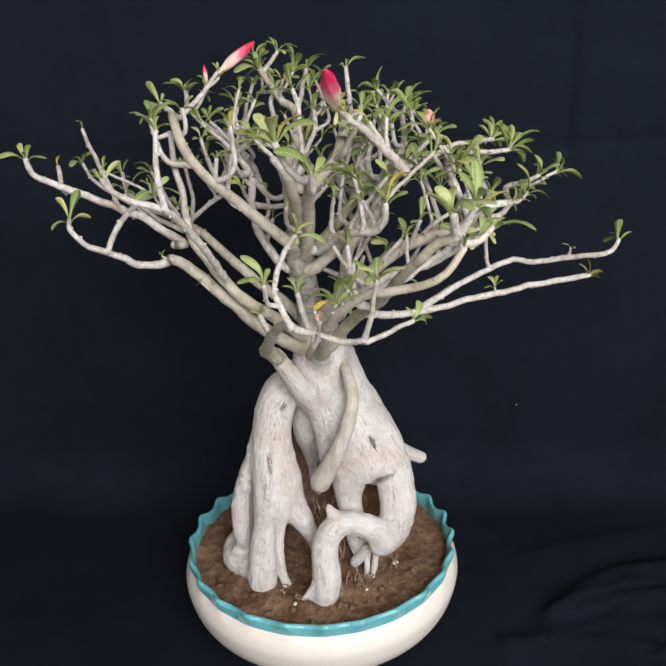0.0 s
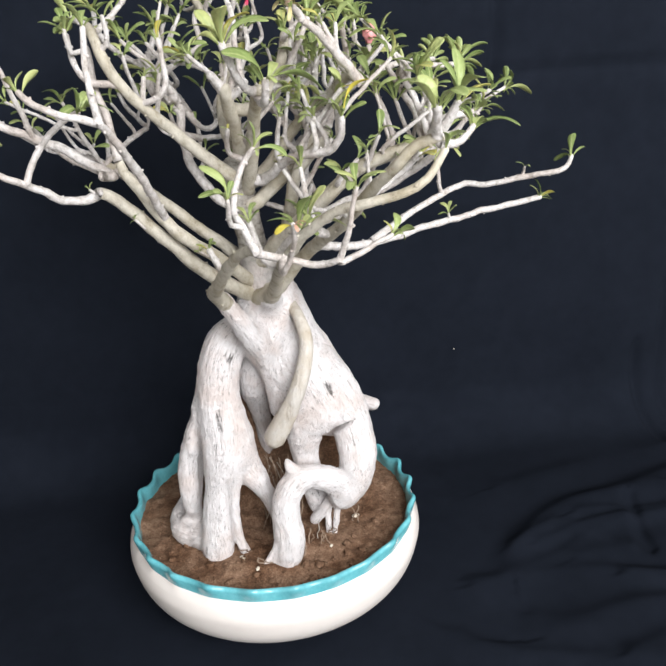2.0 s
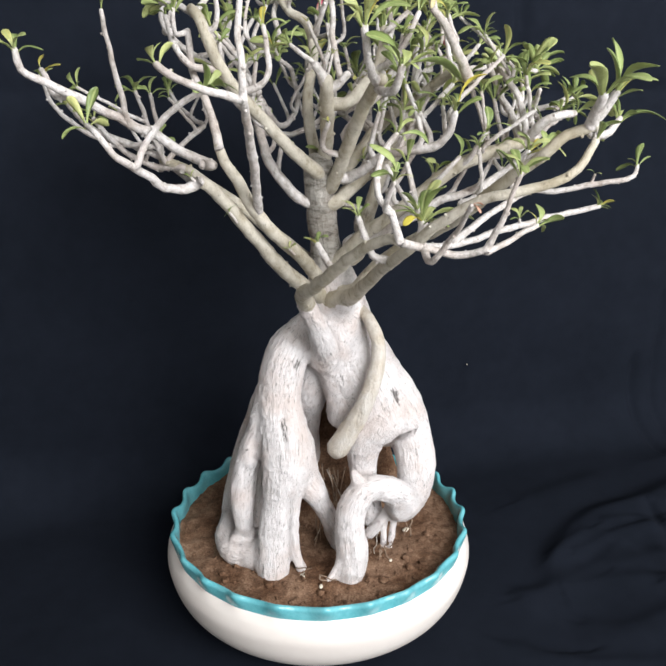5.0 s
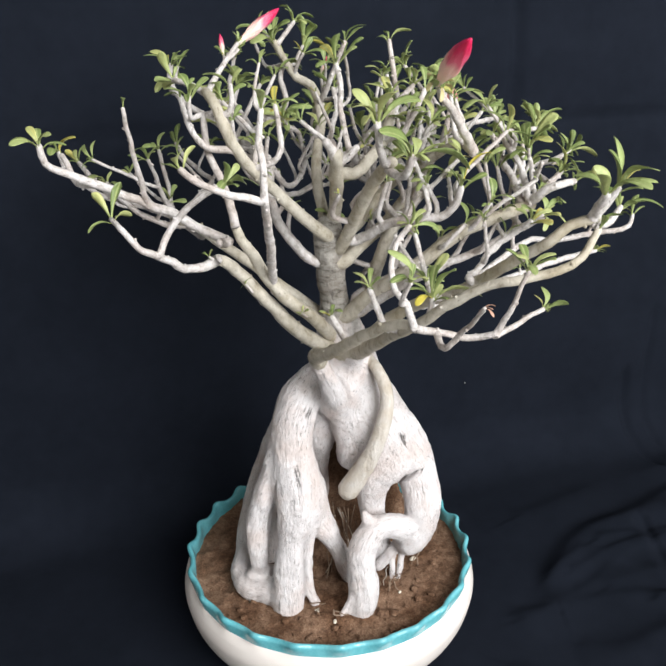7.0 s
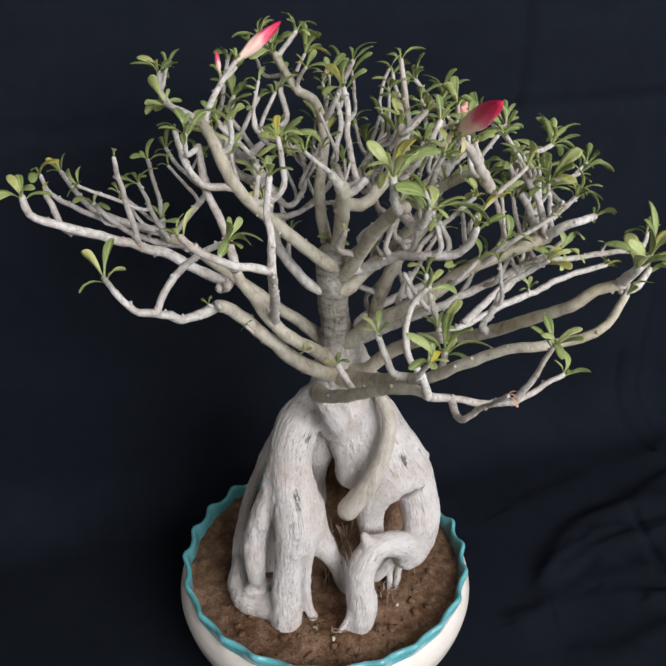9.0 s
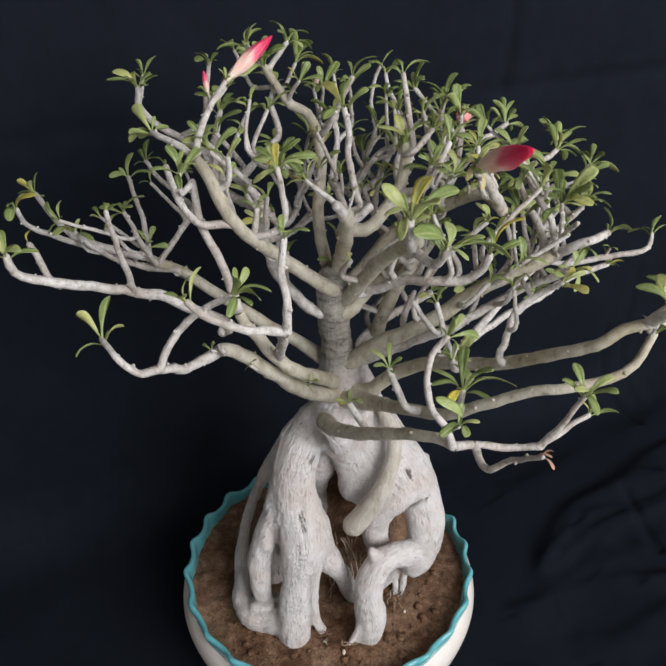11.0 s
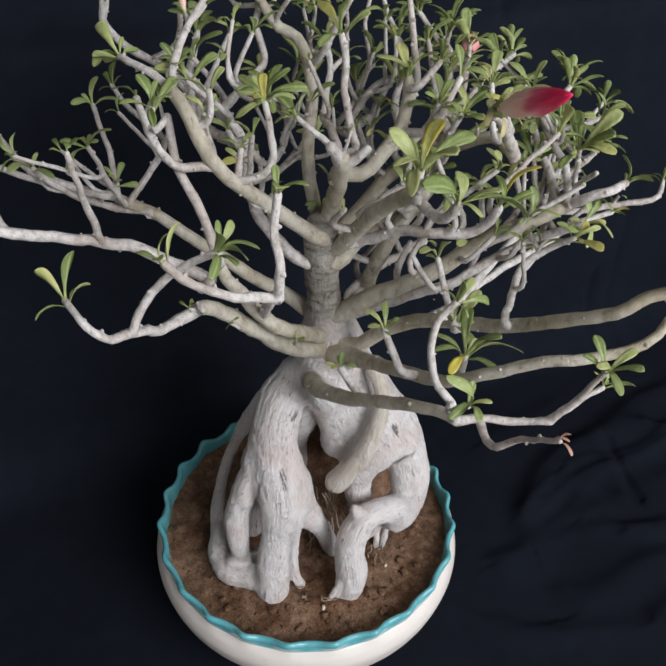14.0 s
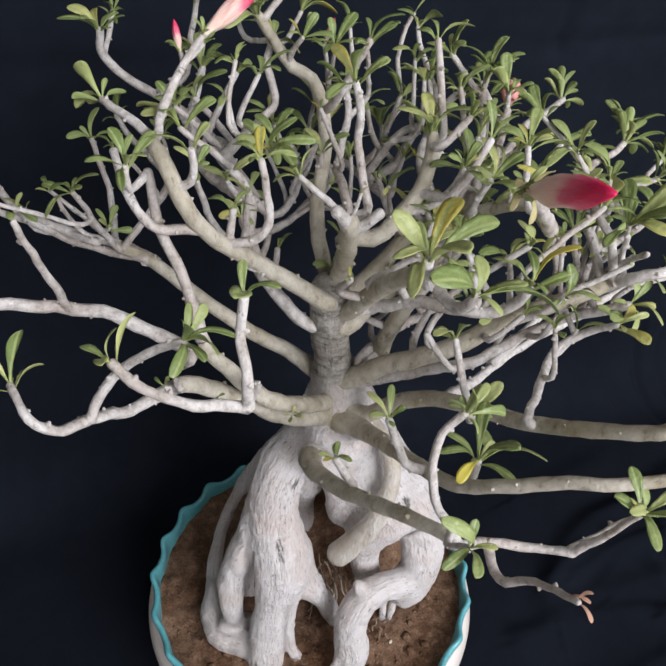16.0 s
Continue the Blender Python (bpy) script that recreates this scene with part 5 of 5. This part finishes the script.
grow([(0.058, -0.121, 0.465, 0.0044), (0.098, -0.098, 0.455, 0.0040), (0.143, -0.072, 0.453, 0.0038), (0.180, -0.061, 0.459, 0.0037), (0.211, -0.054, 0.462, 0.0037), (0.245, -0.041, 0.466, 0.0035), (0.282, -0.029, 0.468, 0.0034), (0.321, -0.031, 0.475, 0.0031)], 6, 0.022)
grow([(-0.002, -0.267, 0.502, 0.0030), (-0.011, -0.271, 0.524, 0.0026), (-0.016, -0.257, 0.534, 0.0025), (-0.013, -0.244, 0.549, 0.0025), (-0.008, -0.239, 0.562, 0.0024), (0.002, -0.241, 0.575, 0.0023)], 5, 0.019)
grow([(-0.042, -0.02, 0.63, 0.0018), (-0.042, -0.029, 0.629, 0.0017), (-0.047, -0.038, 0.634, 0.0015), (-0.051, -0.046, 0.639, 0.0014)], 7, 0.024)
grow([(0.07, -0.161, 0.486, 0.0034), (0.057, -0.167, 0.488, 0.0032), (0.05, -0.174, 0.498, 0.0029), (0.045, -0.18, 0.507, 0.0027)], 6, 0.026)
grow([(0.026, -0.215, 0.486, 0.0034), (0.031, -0.215, 0.489, 0.0032), (0.033, -0.216, 0.498, 0.0029), (0.034, -0.216, 0.505, 0.0027)], 7, 0.028)
grow([(0.02, -0.185, 0.466, 0.0034), (0.006, -0.178, 0.471, 0.0032), (0, -0.172, 0.487, 0.0029), (-0.004, -0.166, 0.502, 0.0027)], 5, 0.018)
grow([(-0.031, -0.183, 0.459, 0.0034), (-0.031, -0.179, 0.463, 0.0032), (-0.036, -0.175, 0.473, 0.0029), (-0.041, -0.172, 0.482, 0.0027)], 4, 0.012)
grow([(-0.011, -0.271, 0.524, 0.0021), (-0.019, -0.281, 0.529, 0.0020), (-0.02, -0.291, 0.54, 0.0018), (-0.02, -0.3, 0.55, 0.0017)], 4, 0.02)
grow([(0.219, -0.045, 0.619, 0.0019), (0.221, -0.043, 0.619, 0.0018), (0.222, -0.041, 0.622, 0.0016), (0.222, -0.039, 0.625, 0.0015)], 9, 0.026)
grow([(0.237, -0.053, 0.586, 0.0022), (0.245, -0.044, 0.581, 0.0021), (0.262, -0.035, 0.587, 0.0018), (0.277, -0.027, 0.593, 0.0017)], 8, 0.022)
grow([(0.215, -0.082, 0.57, 0.0023), (0.223, -0.082, 0.57, 0.0022), (0.228, -0.083, 0.575, 0.0019), (0.232, -0.083, 0.58, 0.0018)], 8, 0.024)
grow([(0.108, -0.021, 0.651, 0.0025), (0.107, -0.02, 0.654, 0.0023), (0.11, -0.018, 0.663, 0.0021), (0.112, -0.017, 0.67, 0.0020)], 7, 0.022)
grow([(0.108, -0.02, 0.655, 0.0024), (0.103, -0.019, 0.658, 0.0023), (0.091, -0.019, 0.671, 0.0020), (0.081, -0.018, 0.683, 0.0019)], 6, 0.022)
grow([(0.137, -0.01, 0.637, 0.0022), (0.136, -0.009, 0.638, 0.0021), (0.137, -0.009, 0.639, 0.0018), (0.137, -0.008, 0.641, 0.0017)], 8, 0.019)
grow([(0.218, 0.04, 0.622, 0.0020), (0.219, 0.042, 0.621, 0.0019), (0.218, 0.045, 0.622, 0.0017), (0.218, 0.047, 0.623, 0.0016)], 7, 0.02)
grow([(-0.138, 0.082, 0.658, 0.0025), (-0.142, 0.099, 0.657, 0.0024), (-0.136, 0.116, 0.67, 0.0021), (-0.131, 0.13, 0.681, 0.0020)], 6, 0.02)
grow([(0.012, -0.004, 0.653, 0.0020), (0.005, 0.015, 0.651, 0.0019), (0.009, 0.034, 0.662, 0.0017), (0.012, 0.05, 0.673, 0.0016)], 3, 0.014)
grow([(-0.102, -0.033, 0.687, 0.0019), (-0.1, -0.029, 0.688, 0.0018), (-0.1, -0.026, 0.691, 0.0016), (-0.1, -0.023, 0.694, 0.0015)], 3, 0.011)
grow([(-0.099, -0.03, 0.691, 0.0018), (-0.096, -0.029, 0.692, 0.0017), (-0.091, -0.028, 0.696, 0.0015), (-0.087, -0.026, 0.7, 0.0015)], 2, 0.008)
grow([(-0.042, 0.008, 0.7, 0.0027), (-0.042, 0.016, 0.702, 0.0026), (-0.049, 0.023, 0.712, 0.0023), (-0.054, 0.03, 0.72, 0.0022)], 6, 0.018)
grow([(-0.044, 0.007, 0.703, 0.0027), (-0.041, 0.006, 0.706, 0.0025), (-0.033, 0.006, 0.716, 0.0023), (-0.026, 0.005, 0.724, 0.0021)], 6, 0.02)
grow([(-0.034, 0.024, 0.683, 0.0019), (-0.023, 0.026, 0.685, 0.0019), (-0.017, 0.027, 0.694, 0.0017), (-0.012, 0.028, 0.702, 0.0016)], 7, 0.022)
grow([(-0.033, 0.025, 0.685, 0.0019), (-0.047, 0.044, 0.683, 0.0018), (-0.051, 0.064, 0.696, 0.0016), (-0.053, 0.08, 0.707, 0.0015)], 5, 0.016)
grow([(-0.109, 0.086, 0.633, 0.0028), (-0.086, 0.098, 0.64, 0.0027), (-0.076, 0.11, 0.667, 0.0024), (-0.069, 0.12, 0.69, 0.0022)], 7, 0.019)
grow([(-0.225, -0.12, 0.599, 0.0028), (-0.239, -0.108, 0.599, 0.0027), (-0.245, -0.095, 0.61, 0.0024), (-0.25, -0.084, 0.619, 0.0023)], 1, 0.012)


# side shoots that fill the crown
def inside(p):
    rho = math.hypot(p.x / 0.27, (p.y + 0.06) / 0.22)
    return rho < 1 and 0.50 + 0.05 * rho < p.z < 0.715 - 0.14 * rho * rho - 0.25 * max(0.0, p.x - 0.03) and p.y > -0.17


roots_of_shoots = []
drawn = len(grown)


def shoots(count, where, leaves, low, high):
    """Twigs out of the branches already grown, where the test allows."""
    made, tries = 0, 0
    while made < count and tries < 9000:
        tries += 1
        xs, pts = grown[rng.randrange(12, drawn)]
        i = rng.randrange(len(xs) // 3, len(xs) - 1)
        a = xs[i]
        if not where(a) or min([9] + [(a - q).length for q in roots_of_shoots]) < 0.011:
            continue
        d = (Vector((a.x * 2.2, (a.y + 0.05) * 2.2, 0)) + Vector((rng.uniform(-0.7, 0.7), rng.uniform(-0.7, 0.7), rng.uniform(0.5, 1.2)))).normalized()
        long = rng.uniform(0.025, 0.075)
        e = a + d * long
        if not inside(e) or min((e - q).length for q in tufts) < 0.020:
            continue
        bend = Vector((rng.uniform(-1, 1), rng.uniform(-1, 1), -0.4)) * long * 0.30
        r = min(max(pts[i][3] * 0.7, 0.0019), rng.uniform(0.0022, 0.0032))
        m1, m2 = a + d * long * 0.33 + bend, a + d * long * 0.7 + bend * 0.6
        grow([(*a, r), (*m1, r * 0.95), (*m2, r * 0.85), (*e, r * 0.75)], rng.choice(leaves), rng.uniform(low, high))
        made += 1
        roots_of_shoots.append(a)


shoots(84, lambda a: inside(a) and a.x > -0.12 and not (abs(a.x) < 0.02 and a.y < -0.04), (2, 3, 4, 5), 0.014, 0.023)
shoots(12, lambda a: a.x > 0.06 and -0.16 < a.y < 0.06 and 0.50 < a.z < 0.62, (3, 4, 5, 6), 0.017, 0.026)
shoots(16, lambda a: a.x > 0.0 and -0.17 < a.y < 0.04 and 0.45 < a.z < 0.56, (0, 2, 3, 4), 0.014, 0.020)
shoots(14, lambda a: a.x > 0.10 and a.y > -0.15 and a.z > 0.56, (4, 5, 6), 0.020, 0.028)
shoots(6, lambda a: a.x < -0.05 and a.y > -0.16 and 0.47 < a.z < 0.60, (0, 2, 3, 4), 0.012, 0.018)


# tiny sprouts straight out of the boughs
for k in range(150):
    xs, pts = grown[rng.randrange(0, len(grown) - 60)]
    i = rng.randrange(1, len(xs) - 1)
    if pts[i][3] < 0.0042 or xs[i].z > 0.66 or (k > 22 and not (-0.17 < xs[i].x < -0.04 and xs[i].z < 0.55)):
        continue
    d = Vector((rng.uniform(-1, 1), rng.uniform(-1, 0.4), rng.uniform(0.2, 1.2))).normalized()
    e = xs[i] + d * (pts[i][3] + rng.uniform(0.006, 0.022))
    m = (xs[i] + e) / 2 + Vector((0, 0, -0.003))
    grow([(*xs[i], 0.0016), (*m, 0.0013), (*e, 0.0011)], rng.randrange(2, 4), rng.uniform(0.006, 0.010))

# flower buds: spindles of overlapping twisted petals
def bud(base, tip, girth, label, material=MAT_PETAL):
    b, t = Vector(base), Vector(tip)
    d = (t - b).normalized()
    size = (t - b).length
    bm = bmesh.new()
    rings, n = [], 20
    for i in range(17):
        u = i / 16
        rise = min(1.0, u / 0.42)
        r = girth / size * (0.42 + 0.58 * rise * rise * (3 - 2 * rise)) * (1 - 0.90 * (max(0, u - 0.52) / 0.48) ** 2.1)
        ring = []
        for k in range(n):
            a = 2 * math.pi * k / n
            tw = a + 2.2 * u
            ring.append(bm.verts.new((r * math.cos(a) * (1 + 0.10 * math.cos(5 * tw)), r * math.sin(a) * (1 + 0.10 * math.cos(5 * tw)), u)))
        rings.append(ring)
    for r, s in zip(rings, rings[1:]):
        for k in range(n):
            bm.faces.new((r[k], r[(k + 1) % n], s[(k + 1) % n], s[k]))
    bm.faces.new(list(reversed(rings[0])))
    bm.faces.new(rings[-1])
    ob = part("flower_bud", bm, material, tree, label)
    ob.matrix_basis = Matrix.Translation(b - Vector((0, 0, 0.09))) @ d.to_track_quat("Z", "Y").to_matrix().to_4x4() @ Matrix.Diagonal((size, size, size, 1))
    for k in range(5):
        s = new("sepal", LEAVES[k % 5])
        a = 2 * math.pi * k / 5
        out = Vector((math.cos(a), math.sin(a), 0))
        dd = (Vector((0, 0, 1)) + out * 0.25).normalized()
        nn = (out - dd * out.dot(dd)).normalized()
        s.matrix_basis = Matrix.Translation(out * girth / size * 0.30 + Vector((0, 0, -0.06))) @ Matrix((dd.cross(nn), dd, nn)).transposed().to_4x4() @ Matrix.Diagonal((0.22, 0.22, 0.22, 1))
        s.parent = ob
    return ob


bud((-0.0870, -0.0263, 0.7045), (-0.0467, -0.0238, 0.7348), 0.0054, "long pink flower bud with a crimson tip")
bud((0.0385, -0.2000, 0.6750), (0.0327, -0.2653, 0.7063), 0.0072, "plump pink flower bud with a crimson tip")
bud((0.1366, -0.0080, 0.6420), (0.1376, -0.0100, 0.6610), 0.0070, "small pale pink flower bud", MAT_PINK)
bud((-0.1005, -0.0228, 0.6952), (-0.1024, -0.0220, 0.7134), 0.0022, "slender young crimson bud")
bud((0.0124, 0.0500, 0.6743), (0.0193, 0.0500, 0.6916), 0.0022, "slender young crimson bud")


# bracts under the plump bud
rng = random.Random(5)
for k in range(6):
    me = LEAVES[k % 5].copy()
    me.materials.clear()
    me.materials.append(MAT_BRACT)
    ob = new("bract", me)
    a = k * 2.4
    d = (Vector((-0.05, -0.75, 0.35)) + Vector((math.cos(a), 0.3 * math.sin(a), math.sin(a))) * 0.9).normalized()
    x = d.cross(Vector((0.3, 0.2, 1))).normalized()
    size = rng.uniform(0.010, 0.019)
    ob.matrix_basis = Matrix.Translation(Vector((0.0385, -0.198, 0.584))) @ Matrix((x, d, x.cross(d))).transposed().to_4x4() @ Matrix.Diagonal((size, size, size, 1))
    ob.parent = tree


# a withered tip, and leaves turned yellow
MAT_YELLOW = plain_material("yellow_leaf", (0.52, 0.43, 0.05), (0.60, 0.52, 0.10), 3, 0.45)
for name, label, mat, at, aim, size in (
        ("dry_leaf", "withered brown leaf", MAT_DRY, (0.020, -0.326, 0.534), (0.5, -0.5, 0.5), 0.011), ("dry_leaf", "withered brown leaf", MAT_DRY, (0.021, -0.330, 0.537), (0.8, 0.1, 0.3), 0.010),
        ("dry_leaf", "withered brown leaf", MAT_DRY, (0.021, -0.331, 0.537), (0.2, -0.8, 0.1), 0.011), ("yellow_leaf", "leaf turned yellow", MAT_YELLOW, (0.034, -0.217, 0.506), (-0.9, -0.6, 0.35), 0.024),
        ("yellow_leaf", "leaf turned yellow", MAT_YELLOW, (0.084, -0.161, 0.592), (0.45, -0.1, 1.0), 0.034), ("leaf", "", MAT_LEAF, (0.0171, -0.2064, 0.6213), (1.0, -0.22, 0.10), 0.048), ("dry_leaf", "withered brown leaf", MAT_DRY, (-0.046, 0.010, 0.708), (-0.9, 0.1, 0.2), 0.020)):
    me = LEAVES[1].copy()
    me.materials.clear()
    me.materials.append(mat)
    ob = new(name, me)
    d = Vector(aim).normalized()
    x = d.cross(Vector((0, 0, 1))).normalized()
    ob.matrix_basis = Matrix.Translation(Vector(at) - Vector((0, 0, 0.09))) @ Matrix((x, d, x.cross(d))).transposed().to_4x4() @ Matrix.Diagonal((size, size, size, 1))
    ob.parent = tree
    if label:
        tagged(ob, label)
